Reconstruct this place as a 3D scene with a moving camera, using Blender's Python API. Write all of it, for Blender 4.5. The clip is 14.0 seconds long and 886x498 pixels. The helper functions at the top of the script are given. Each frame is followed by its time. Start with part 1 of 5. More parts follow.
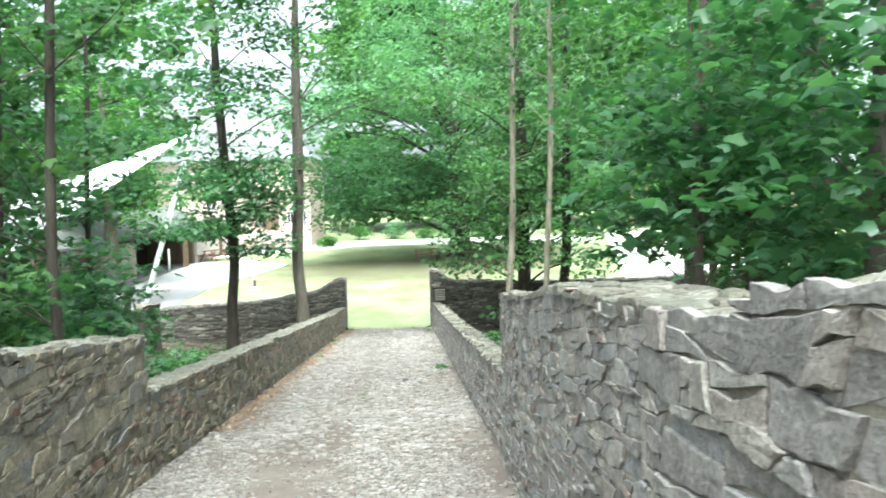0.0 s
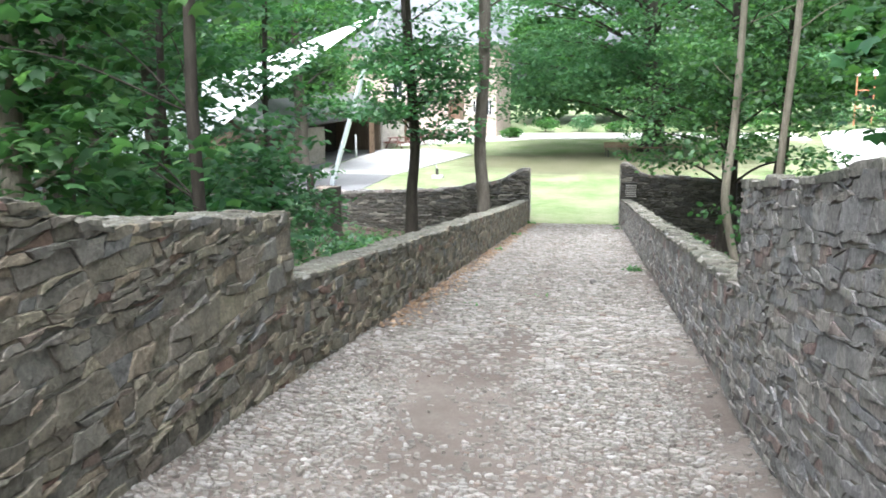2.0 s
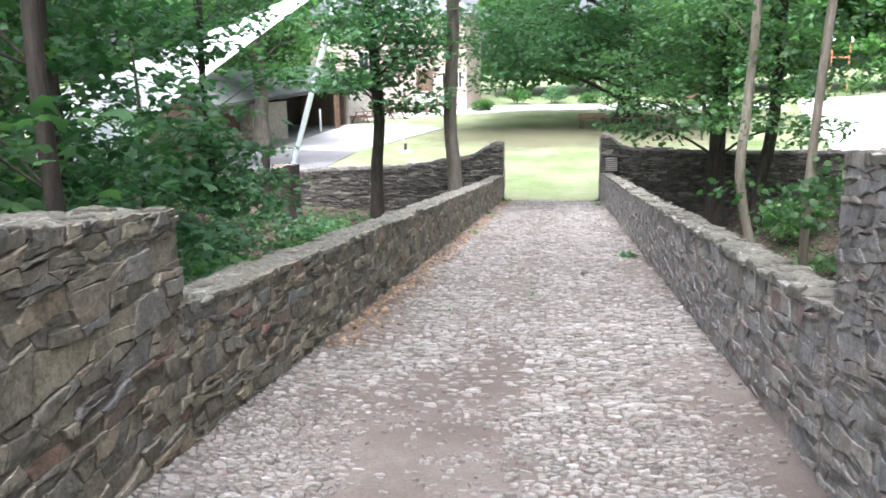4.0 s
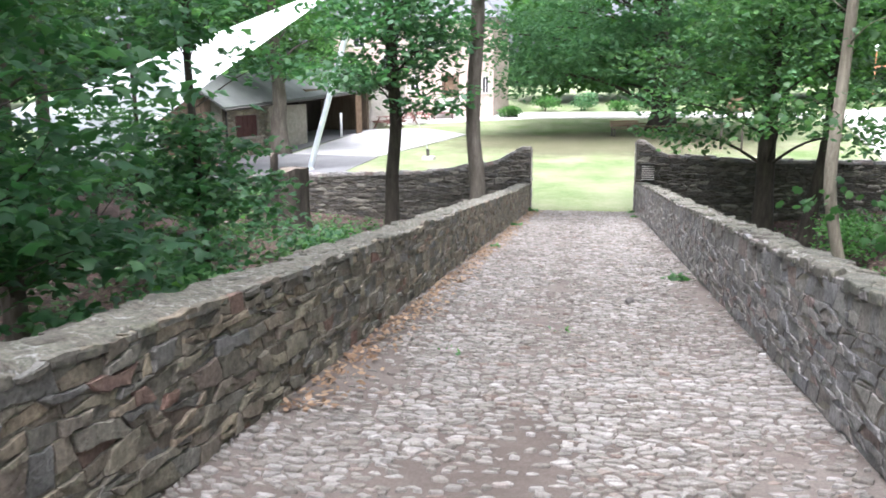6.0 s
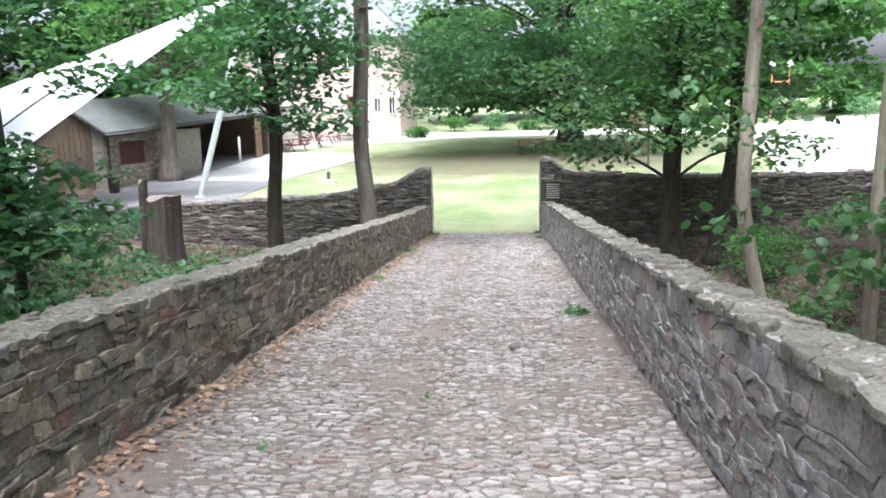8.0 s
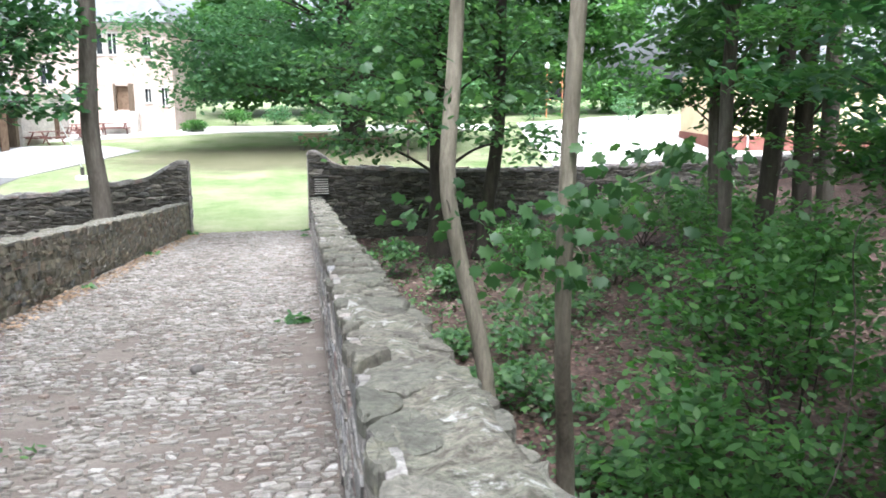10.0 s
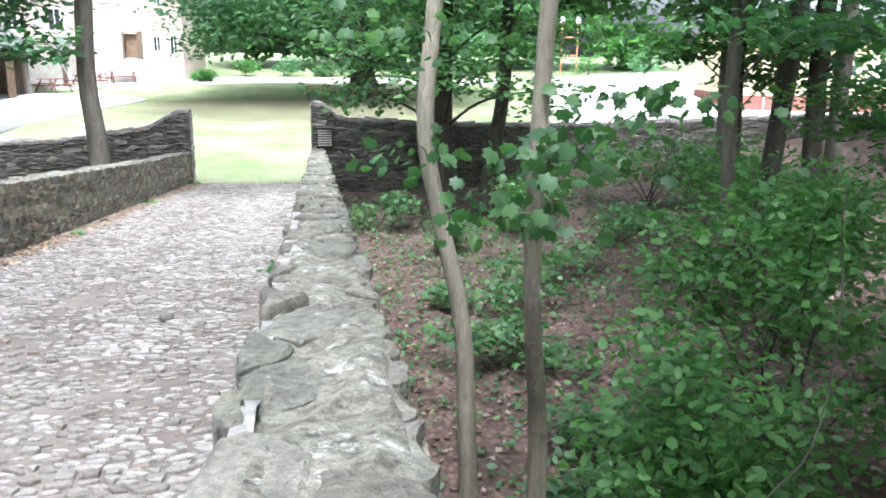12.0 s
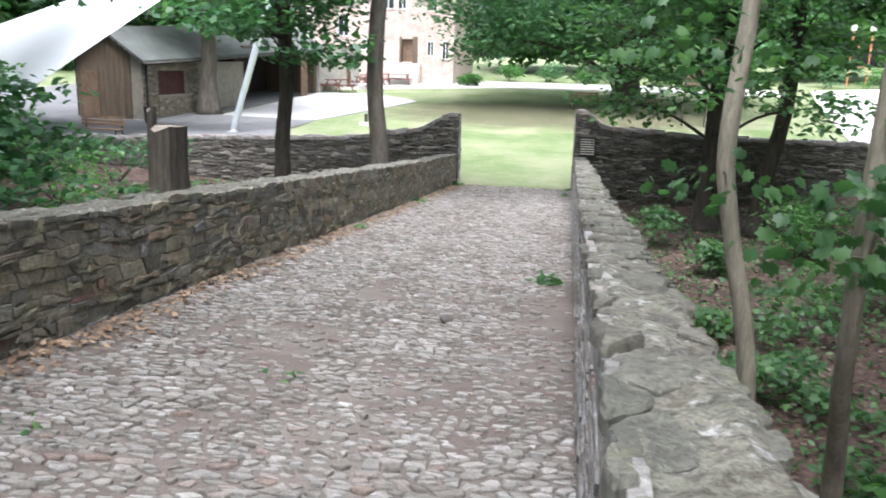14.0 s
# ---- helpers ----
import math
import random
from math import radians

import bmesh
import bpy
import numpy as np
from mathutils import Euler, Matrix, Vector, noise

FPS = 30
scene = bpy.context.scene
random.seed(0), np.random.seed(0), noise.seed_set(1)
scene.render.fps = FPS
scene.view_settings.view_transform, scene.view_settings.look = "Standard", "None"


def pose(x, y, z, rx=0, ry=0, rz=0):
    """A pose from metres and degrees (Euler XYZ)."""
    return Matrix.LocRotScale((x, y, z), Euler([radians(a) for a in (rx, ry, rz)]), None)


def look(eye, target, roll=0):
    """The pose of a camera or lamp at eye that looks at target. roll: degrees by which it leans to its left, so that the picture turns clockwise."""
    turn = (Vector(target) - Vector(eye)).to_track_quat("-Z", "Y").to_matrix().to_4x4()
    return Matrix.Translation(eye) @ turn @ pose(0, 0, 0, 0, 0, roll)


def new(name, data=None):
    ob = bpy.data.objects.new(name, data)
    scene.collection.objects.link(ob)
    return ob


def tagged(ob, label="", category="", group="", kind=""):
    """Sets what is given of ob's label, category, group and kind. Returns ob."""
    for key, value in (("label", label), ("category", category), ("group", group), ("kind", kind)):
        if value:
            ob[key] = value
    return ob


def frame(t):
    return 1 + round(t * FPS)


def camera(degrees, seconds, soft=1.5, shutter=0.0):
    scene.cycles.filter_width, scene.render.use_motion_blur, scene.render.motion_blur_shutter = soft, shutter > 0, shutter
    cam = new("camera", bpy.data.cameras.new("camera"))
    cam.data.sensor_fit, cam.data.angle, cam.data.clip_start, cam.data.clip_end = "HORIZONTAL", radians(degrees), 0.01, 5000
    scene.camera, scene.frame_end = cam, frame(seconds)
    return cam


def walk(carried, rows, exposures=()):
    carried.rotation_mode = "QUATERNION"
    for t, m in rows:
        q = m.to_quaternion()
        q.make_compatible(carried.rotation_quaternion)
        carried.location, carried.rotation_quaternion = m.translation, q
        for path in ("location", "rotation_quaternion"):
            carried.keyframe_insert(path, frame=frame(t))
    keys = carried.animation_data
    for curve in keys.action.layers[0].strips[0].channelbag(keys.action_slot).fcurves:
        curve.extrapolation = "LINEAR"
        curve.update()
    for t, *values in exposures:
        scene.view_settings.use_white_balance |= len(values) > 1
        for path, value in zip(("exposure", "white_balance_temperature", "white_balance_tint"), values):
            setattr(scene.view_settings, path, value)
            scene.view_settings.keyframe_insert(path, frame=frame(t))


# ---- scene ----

# ---------------------------------------------------------------- camera
cam = camera(57.7, 14.0, soft=1.75, shutter=0.2)
ROWS = [
    (0.0, 0.795, -1.59, 1.875, 86.83, 1.61, -2.6),
    (0.5, 0.724, -1.196, 1.802, 84.6, 0.43, 4.56),
    (1.0, 0.685, -0.841, 1.748, 82.56, 0.22, 10.44),
    (1.5, 0.652, -0.428, 1.692, 80.11, 0.29, 13.49),
    (2.0, 0.633, 0.03, 1.585, 79.6, 0.42, 10.51),
    (2.5, 0.572, 0.517, 1.534, 81.38, 0.97, 8.42),
    (3.0, 0.506, 0.986, 1.497, 80.07, 1.16, 6.9),
    (5.5, 0.244, 3.244, 1.229, 76.96, 0.71, 11.11),
    (6.0, 0.227, 3.741, 1.139, 78.43, 0.48, 10.32),
    (6.5, 0.243, 4.194, 1.103, 79.13, -0.16, 6.6),
    (7.0, 0.331, 4.694, 1.047, 79.32, -0.07, 4.26),
    (7.5, 0.473, 5.146, 0.959, 79.7, 0.85, 3.98),
    (8.0, 0.626, 5.453, 0.946, 79.93, 1.4, 4.39),
    (8.5, 0.822, 5.643, 0.924, 80.26, 1.38, 3.0),
    (9.0, 1.074, 6.034, 0.872, 80.46, 0.9, -4.94),
    (11.5, 1.789, 6.561, 0.706, 76.89, -0.21, -11.15),
    (12.0, 1.786, 6.596, 0.693, 76.42, -0.69, -8.73),
    (12.5, 1.753, 6.626, 0.69, 76.03, -0.88, -5.58),
    (13.0, 1.704, 6.624, 0.709, 75.81, -0.89, -1.61),
    (13.5, 1.61, 6.615, 0.742, 75.78, -1.34, 3.21),
    (14.0, 1.517, 6.643, 0.761, 76.44, -1.59, 9.16),
]
EXPOSURES = [(0.0, 2.32, 5900, -3), (0.5, 2.05, 5900, -2), (1.0, 2.0, 5850, -1), (1.5, 1.9, 5850, 2), (2.5, 2.02, 5810, 12), (5.5, 1.97, 5840, 15), (8.5, 1.88, 5790, 13), (9.0, 1.78, 5820, 11), (11.5, 2.31, 5640, 10), (12.5, 2.31, 5590, 10), (13.3, 2.01, 5640, 12), (14.0, 1.68, 5820, 12)]
walk(cam, [(t, pose(x, y, z, rx, ry, rz)) for t, x, y, z, rx, ry, rz in ROWS], exposures=EXPOSURES)

# ---------------------------------------------------------------- light
SUN_ELEV, SUN_AZ = 66.0, -176.0       # azimuth clockwise from +y
world = bpy.data.worlds.new("sky")
scene.world = world
world.use_nodes = True
wn = world.node_tree
sky = wn.nodes.new("ShaderNodeTexSky")
sky.sky_type = "NISHITA"
sky.sun_disc = False
sky.sun_elevation = radians(SUN_ELEV)
sky.sun_rotation = radians(SUN_AZ)
sky.dust_density = 7.0
sky.ozone_density = 1.0
sky.air_density = 0.8
wn.nodes["Background"].inputs[1].default_value = 0.15
overcast = wn.nodes.new("ShaderNodeHueSaturation")
overcast.inputs["Saturation"].default_value = 0.3
wn.links.new(sky.outputs[0], overcast.inputs["Color"])
wn.links.new(overcast.outputs[0], wn.nodes["Background"].inputs[0])
sun = new("sun", bpy.data.lights.new("sun", "SUN"))
sun.data.energy = 1.4
sun.data.angle = radians(28)
sun.data.color = (1.0, 0.98, 0.95)
e, a = radians(SUN_ELEV), radians(SUN_AZ)
sun.matrix_world = look((math.cos(e) * math.sin(a) * 90, math.cos(e) * math.cos(a) * 90, math.sin(e) * 90), (0, 0, 0))


# ---------------------------------------------------------------- materials
def material(name, build, rough=0.85, metal=0.0, spec=0.3):
    m = bpy.data.materials.new(name)
    m.use_nodes = True
    nt = m.node_tree
    b = nt.nodes["Principled BSDF"]
    b.inputs["Roughness"].default_value = rough
    b.inputs["Metallic"].default_value = metal
    b.inputs["Specular IOR Level"].default_value = spec
    build(nt, b)
    return m


def nd(nt, kind, **inputs):
    n = nt.nodes.new(kind)
    for k, v in inputs.items():
        n.inputs[k.replace("_", " ")].default_value = v
    return n


def coords(nt):
    return nt.nodes.new("ShaderNodeNewGeometry").outputs["Position"]


def noise_out(nt, scale, detail=4, rough=0.6, stretch=None):
    n = nd(nt, "ShaderNodeTexNoise", Scale=scale, Detail=detail, Roughness=rough)
    p = coords(nt)
    if stretch:
        mp = nt.nodes.new("ShaderNodeMapping")
        mp.inputs["Scale"].default_value = stretch
        nt.links.new(p, mp.inputs["Vector"])
        p = mp.outputs[0]
    nt.links.new(p, n.inputs["Vector"])
    return n.outputs["Fac"]


def ramp(nt, fac, stops):
    r = nt.nodes.new("ShaderNodeValToRGB")
    el = r.color_ramp.elements
    while len(el) < len(stops):
        el.new(0.5)
    for s, (p, c) in zip(el, stops):
        s.position = p
        s.color = (*c, 1)
    nt.links.new(fac, r.inputs["Fac"])
    return r.outputs["Color"]


def mix(nt, kind, fac, a, b):
    n = nt.nodes.new("ShaderNodeMix")
    n.data_type = "RGBA"
    n.blend_type = kind
    for sock, v in ((n.inputs[0], fac), (n.inputs[6], a), (n.inputs[7], b)):
        if isinstance(v, (int, float)):
            sock.default_value = v
        elif isinstance(v, tuple):
            sock.default_value = (*v, 1)
        else:
            nt.links.new(v, sock)
    return n.outputs[2]


def bump(nt, b, height, strength=0.5, dist=0.02):
    n = nd(nt, "ShaderNodeBump", Strength=strength, Distance=dist)
    nt.links.new(height, n.inputs["Height"])
    nt.links.new(n.outputs[0], b.inputs["Normal"])


def piece_random(nt):
    """One number per loose piece, whether it is an object or an island of a joined mesh."""
    g = nt.nodes.new("ShaderNodeNewGeometry").outputs["Random Per Island"]
    o = nt.nodes.new("ShaderNodeObjectInfo").outputs["Random"]
    s = nt.nodes.new("ShaderNodeMath")
    s.operation = "ADD"
    nt.links.new(g, s.inputs[0])
    nt.links.new(o, s.inputs[1])
    f = nt.nodes.new("ShaderNodeMath")
    f.operation = "FRACT"
    nt.links.new(s.outputs[0], f.inputs[0])
    return f.outputs[0]


def grainy(stops, scale, fine=40.0, fine_amount=0.35, bump_strength=0.5, bump_dist=0.01, stretch=None):
    def build(nt, b):
        c = ramp(nt, noise_out(nt, scale, 5, 0.65, stretch), stops)
        f = noise_out(nt, fine, 3, 0.7, stretch)
        g = ramp(nt, f, [(0.25, (0.55, 0.55, 0.55)), (0.75, (1.35, 1.35, 1.35))])
        nt.links.new(mix(nt, "MULTIPLY", fine_amount, c, g), b.inputs["Base Color"])
        bump(nt, b, f, bump_strength, bump_dist)
    return build


def stony(stops, lichen=(0.3, 0.29, 0.2), lichen_at=0.62, fine=38.0, mottle=0.75, rough=0.025):
    def build(nt, b):
        c = ramp(nt, piece_random(nt), stops)
        l = ramp(nt, noise_out(nt, 3.0, 5, 0.7), [(lichen_at, (0, 0, 0)), (lichen_at + 0.12, (1, 1, 1))])
        c = mix(nt, "MIX", l, c, mix(nt, "MIX", 0.6, c, lichen))
        f = noise_out(nt, fine, 5, 0.75)
        g = ramp(nt, f, [(0.3, (0.4, 0.4, 0.4)), (0.7, (1.45, 1.45, 1.45))])
        m = noise_out(nt, 7.0, 5, 0.7)
        g2 = ramp(nt, m, [(0.3, (0.5, 0.5, 0.5)), (0.7, (1.4, 1.4, 1.38))])
        c = mix(nt, "MULTIPLY", mottle, c, g)
        nt.links.new(mix(nt, "MULTIPLY", mottle, c, g2), b.inputs["Base Color"])
        s = nt.nodes.new("ShaderNodeMath")
        s.operation = "ADD"
        nt.links.new(f, s.inputs[0])
        nt.links.new(m, s.inputs[1])
        bump(nt, b, s.outputs[0], 0.9, rough)
    return build


M_STONE = material("rubble_stone", stony([(0.0, (0.113, 0.102, 0.0847)), (0.16, (0.226, 0.198, 0.147)), (0.3, (0.169, 0.158, 0.136)), (0.45, (0.266, 0.215, 0.153)),
                                          (0.6, (0.181, 0.175, 0.164)), (0.75, (0.305, 0.266, 0.192)), (0.86, (0.209, 0.186, 0.141)), (0.94, (0.192, 0.153, 0.124)), (0.97, (0.215, 0.13, 0.102)), (1.0, (0.373, 0.322, 0.226))]))
M_STONE_GREY = material("grey_rubble_stone", stony([(0.0, (0.197, 0.183, 0.171)), (0.3, (0.265, 0.245, 0.231)), (0.5, (0.241, 0.231, 0.233)),
                                                    (0.7, (0.308, 0.284, 0.255)), (0.9, (0.26, 0.224, 0.204)), (0.95, (0.255, 0.183, 0.164)), (1.0, (0.347, 0.326, 0.299))]))
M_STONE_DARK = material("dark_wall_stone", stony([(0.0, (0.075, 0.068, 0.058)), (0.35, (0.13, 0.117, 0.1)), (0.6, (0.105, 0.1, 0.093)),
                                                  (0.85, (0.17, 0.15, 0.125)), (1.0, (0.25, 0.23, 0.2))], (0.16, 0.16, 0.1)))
M_CAP = material("capstone", stony([(0.0, (0.101, 0.0924, 0.0748)), (0.4, (0.154, 0.141, 0.116)), (0.7, (0.123, 0.121, 0.0986)), (1.0, (0.202, 0.187, 0.158))], (0.194, 0.185, 0.114), 0.55))
M_MORTAR = material("mortar", grainy([(0.3, (0.145, 0.126, 0.1)), (0.55, (0.22, 0.195, 0.158)), (0.75, (0.3, 0.27, 0.225))], 2.2, 60, 0.5, 0.9))
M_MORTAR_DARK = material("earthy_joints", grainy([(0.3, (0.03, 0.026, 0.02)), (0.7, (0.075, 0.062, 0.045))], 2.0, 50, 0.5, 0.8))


def weathered(nt, b):
    c = ramp(nt, noise_out(nt, 5.0, 8, 0.75), [(0.3, (0.085, 0.077, 0.06)), (0.48, (0.15, 0.137, 0.111)), (0.6, (0.128, 0.126, 0.098)), (0.75, (0.25, 0.235, 0.205))])
    f = noise_out(nt, 28, 5, 0.7)
    g = ramp(nt, f, [(0.36, (0.32, 0.31, 0.29)), (0.62, (1.5, 1.5, 1.5))])
    c = mix(nt, "MULTIPLY", 0.8, c, g)
    crust = ramp(nt, noise_out(nt, 13, 8, 0.8), [(0.54, (0, 0, 0)), (0.63, (0.75, 0.75, 0.75))])
    nt.links.new(mix(nt, "MIX", crust, c, (0.42, 0.415, 0.395)), b.inputs["Base Color"])
    s = nt.nodes.new("ShaderNodeMath")
    s.operation = "ADD"
    nt.links.new(f, s.inputs[0])
    nt.links.new(noise_out(nt, 14, 6, 0.75), s.inputs[1])
    bump(nt, b, s.outputs[0], 0.8, 0.02)


M_MORTAR_TOP = material("weathered_mortar", weathered, 0.95)
M_COBBLE = material("cobble", stony([(0.0, (0.15, 0.132, 0.114)), (0.3, (0.19, 0.173, 0.154)), (0.6, (0.228, 0.211, 0.192)), (0.85, (0.275, 0.258, 0.238)), (0.93, (0.17, 0.13, 0.108)), (1.0, (0.34, 0.327, 0.308))], (0.18, 0.16, 0.13), 0.6, 60, 0.6, 0.008))


def sandy(nt, b):
    c = ramp(nt, noise_out(nt, 0.7, 6, 0.7), [(0.3, (0.078, 0.062, 0.052)), (0.5, (0.118, 0.097, 0.083)), (0.7, (0.18, 0.157, 0.138))])
    f = noise_out(nt, 55, 4, 0.8)
    g = ramp(nt, f, [(0.3, (0.5, 0.48, 0.46)), (0.7, (1.35, 1.35, 1.35))])
    nt.links.new(mix(nt, "MULTIPLY", 0.6, c, g), b.inputs["Base Color"])
    bump(nt, b, f, 0.7, 0.01)


M_SAND = material("sandy_joints", sandy, 0.95)


def littered(nt, b):
    c = ramp(nt, noise_out(nt, 1.1, 6, 0.7), [(0.3, (0.05, 0.033, 0.027)), (0.5, (0.09, 0.058, 0.048)), (0.68, (0.15, 0.105, 0.088))])
    v = nd(nt, "ShaderNodeTexVoronoi", Scale=11.0)
    nt.links.new(coords(nt), v.inputs["Vector"])
    g = ramp(nt, v.outputs["Distance"], [(0.1, (1.5, 1.4, 1.3)), (0.6, (0.5, 0.5, 0.5))])
    nt.links.new(mix(nt, "MULTIPLY", 0.7, c, g), b.inputs["Base Color"])
    bump(nt, b, v.outputs["Distance"], 0.7, 0.04)


M_LITTER = material("leaf_litter", littered, 0.95)


def grassy(nt, b):
    c = ramp(nt, noise_out(nt, 0.22, 6, 0.65), [(0.3, (0.1, 0.158, 0.048)), (0.5, (0.15, 0.205, 0.08)), (0.7, (0.22, 0.252, 0.13))])
    d = ramp(nt, noise_out(nt, 0.45, 6, 0.75), [(0.38, (0, 0, 0)), (0.72, (1, 1, 1))])
    c = mix(nt, "MIX", d, c, (0.3, 0.3, 0.2))
    # Bare earth and the lawn tree's shade, both put into one dark ellipse.
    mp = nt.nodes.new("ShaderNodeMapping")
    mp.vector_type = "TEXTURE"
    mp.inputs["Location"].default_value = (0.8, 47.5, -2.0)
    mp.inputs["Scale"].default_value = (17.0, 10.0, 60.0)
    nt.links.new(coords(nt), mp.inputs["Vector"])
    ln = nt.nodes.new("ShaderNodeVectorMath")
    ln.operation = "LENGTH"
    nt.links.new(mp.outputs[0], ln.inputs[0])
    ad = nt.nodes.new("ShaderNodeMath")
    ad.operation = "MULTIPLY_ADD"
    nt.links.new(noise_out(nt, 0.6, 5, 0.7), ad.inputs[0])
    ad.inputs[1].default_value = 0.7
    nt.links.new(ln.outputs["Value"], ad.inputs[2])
    worn_or_shaded = ramp(nt, ad.outputs[0], [(0.75, (0.8, 0.8, 0.8)), (1.0, (0, 0, 0))])
    c = mix(nt, "MIX", worn_or_shaded, c, (0.115, 0.1, 0.062))
    f = noise_out(nt, 30, 4, 0.8)
    g = ramp(nt, f, [(0.3, (0.55, 0.6, 0.5)), (0.7, (1.35, 1.3, 1.3))])
    nt.links.new(mix(nt, "MULTIPLY", 0.7, c, g), b.inputs["Base Color"])
    bump(nt, b, f, 0.8, 0.05)


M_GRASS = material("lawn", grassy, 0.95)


def leafy(dark, mid, light, trans=0.5):
    def build(nt, b):
        c = ramp(nt, piece_random(nt), [(0.0, dark), (0.55, mid), (1.0, light)])
        f = noise_out(nt, 0.8, 3, 0.6)
        g = ramp(nt, f, [(0.3, (0.75, 0.78, 0.75)), (0.7, (1.2, 1.2, 1.15))])
        c = mix(nt, "MULTIPLY", 0.8, c, g)
        nt.links.new(c, b.inputs["Base Color"])
        t = nt.nodes.new("ShaderNodeBsdfTranslucent")
        tc = mix(nt, "MULTIPLY", 1.0, c, (1.2, 1.4, 0.85))
        nt.links.new(tc, t.inputs["Color"])
        mx = nt.nodes.new("ShaderNodeMixShader")
        mx.inputs[0].default_value = trans
        nt.links.new(b.outputs[0], mx.inputs[1])
        nt.links.new(t.outputs[0], mx.inputs[2])
        nt.links.new(mx.outputs[0], nt.nodes["Material Output"].inputs["Surface"])
    return build


M_LEAF = material("maple_leaf", leafy((0.042, 0.0978, 0.04), (0.069, 0.146, 0.057), (0.112, 0.203, 0.072)), 0.45, 0, 0.4)
M_LEAF_DARK = material("shade_leaf", leafy((0.0442, 0.117, 0.0546), (0.0676, 0.159, 0.0728), (0.104, 0.208, 0.0884)), 0.4, 0, 0.5)
M_LEAF_BRIGHT = material("young_leaf", leafy((0.055, 0.14, 0.04), (0.08, 0.185, 0.052), (0.12, 0.235, 0.068)), 0.45, 0, 0.4)
M_LEAF_OAK = material("pale_leaf", leafy((0.0747, 0.161, 0.0863), (0.108, 0.215, 0.115), (0.159, 0.266, 0.151)), 0.55, 0, 0.35)
M_DRY = material("dry_leaf", leafy((0.0723, 0.0467, 0.0391), (0.128, 0.0892, 0.0765), (0.238, 0.191, 0.162), 0.1), 0.8, 0, 0.2)
M_DRY_ORANGE = material("orange_dry_leaf", leafy((0.12, 0.073, 0.046), (0.2, 0.13, 0.085), (0.33, 0.235, 0.165), 0.1), 0.8, 0, 0.2)


def barky(a, b_, c):
    return grainy([(0.3, a), (0.5, b_), (0.72, c)], 3.0, 16, 0.6, 0.9, 0.02, (3, 3, 0.6))


M_BARK = material("bark", barky((0.07, 0.058, 0.046), (0.115, 0.098, 0.08), (0.17, 0.15, 0.125)), 0.9)
M_BARK_DARK = material("dark_bark", barky((0.03, 0.025, 0.02), (0.052, 0.043, 0.034), (0.085, 0.072, 0.056)), 0.9)
M_BARK_PALE = material("smooth_pale_bark", barky((0.165, 0.142, 0.106), (0.24, 0.209, 0.158), (0.32, 0.282, 0.22)), 0.85)
M_CUTWOOD = material("cut_wood", grainy([(0.3, (0.12, 0.092, 0.07)), (0.7, (0.24, 0.2, 0.165))], 4, 30, 0.5), 0.85)
M_COURT = material("court_paving", grainy([(0.3, (0.32, 0.308, 0.302)), (0.7, (0.42, 0.405, 0.395))], 0.6, 25, 0.3), 0.9)
M_ASPHALT = material("grey_tarmac", grainy([(0.3, (0.125, 0.122, 0.123)), (0.7, (0.185, 0.181, 0.182))], 0.5, 30, 0.4), 0.9)
M_GRAVEL = material("pale_gravel", grainy([(0.3, (0.5, 0.475, 0.44)), (0.7, (0.64, 0.62, 0.585))], 0.5, 25, 0.3), 0.95)
M_SHEDWALL = material("shed_render", grainy([(0.3, (0.24, 0.21, 0.172)), (0.7, (0.345, 0.312, 0.268))], 4.5, 18, 0.6, 0.8, 0.03), 0.9)
M_SHEDWOOD = material("weathered_boards", grainy([(0.3, (0.09, 0.066, 0.046)), (0.7, (0.17, 0.128, 0.09))], 1.5, 12, 0.5, 0.6, 0.01, (5, 5, 0.5)), 0.85)
M_FELT = material("roofing_felt", grainy([(0.3, (0.085, 0.09, 0.084)), (0.7, (0.145, 0.152, 0.14))], 0.8, 30, 0.4), 0.9)
M_SLATE = material("grey_slate", grainy([(0.3, (0.12, 0.125, 0.13)), (0.7, (0.2, 0.205, 0.21))], 1.5, 20, 0.5), 0.7)
M_FACADE = material("pink_stone_facade", grainy([(0.3, (0.38, 0.29, 0.245)), (0.5, (0.48, 0.385, 0.335)), (0.7, (0.57, 0.48, 0.42))], 1.4, 9, 0.4, 0.5, 0.02), 0.9)
M_SHEDSTONE = material("tan_shed_stone", stony([(0.0, (0.17, 0.14, 0.105)), (0.3, (0.27, 0.225, 0.165)), (0.55, (0.22, 0.195, 0.16)), (0.8, (0.34, 0.29, 0.22)), (1.0, (0.42, 0.375, 0.3))]), 0.9)
M_ANNEX = material("pale_rubble", grainy([(0.3, (0.42, 0.385, 0.345)), (0.7, (0.62, 0.585, 0.54))], 3.0, 12, 0.5, 0.6, 0.02), 0.9)
M_YELLOW = material("cream_render", grainy([(0.3, (0.68, 0.53, 0.33)), (0.7, (0.76, 0.62, 0.42))], 0.8, 25, 0.2), 0.9)
M_REDBASE = material("red_plinth", grainy([(0.3, (0.2, 0.075, 0.06)), (0.7, (0.28, 0.12, 0.095))], 1.0, 25, 0.3), 0.85)
# Shade inside the shed bay and house is put into this dark colour.
M_SHADED_INSIDE = material("shaded_interior", grainy([(0.3, (0.03, 0.025, 0.02)), (0.7, (0.06, 0.05, 0.042))], 1.5, 12, 0.4), 0.9)
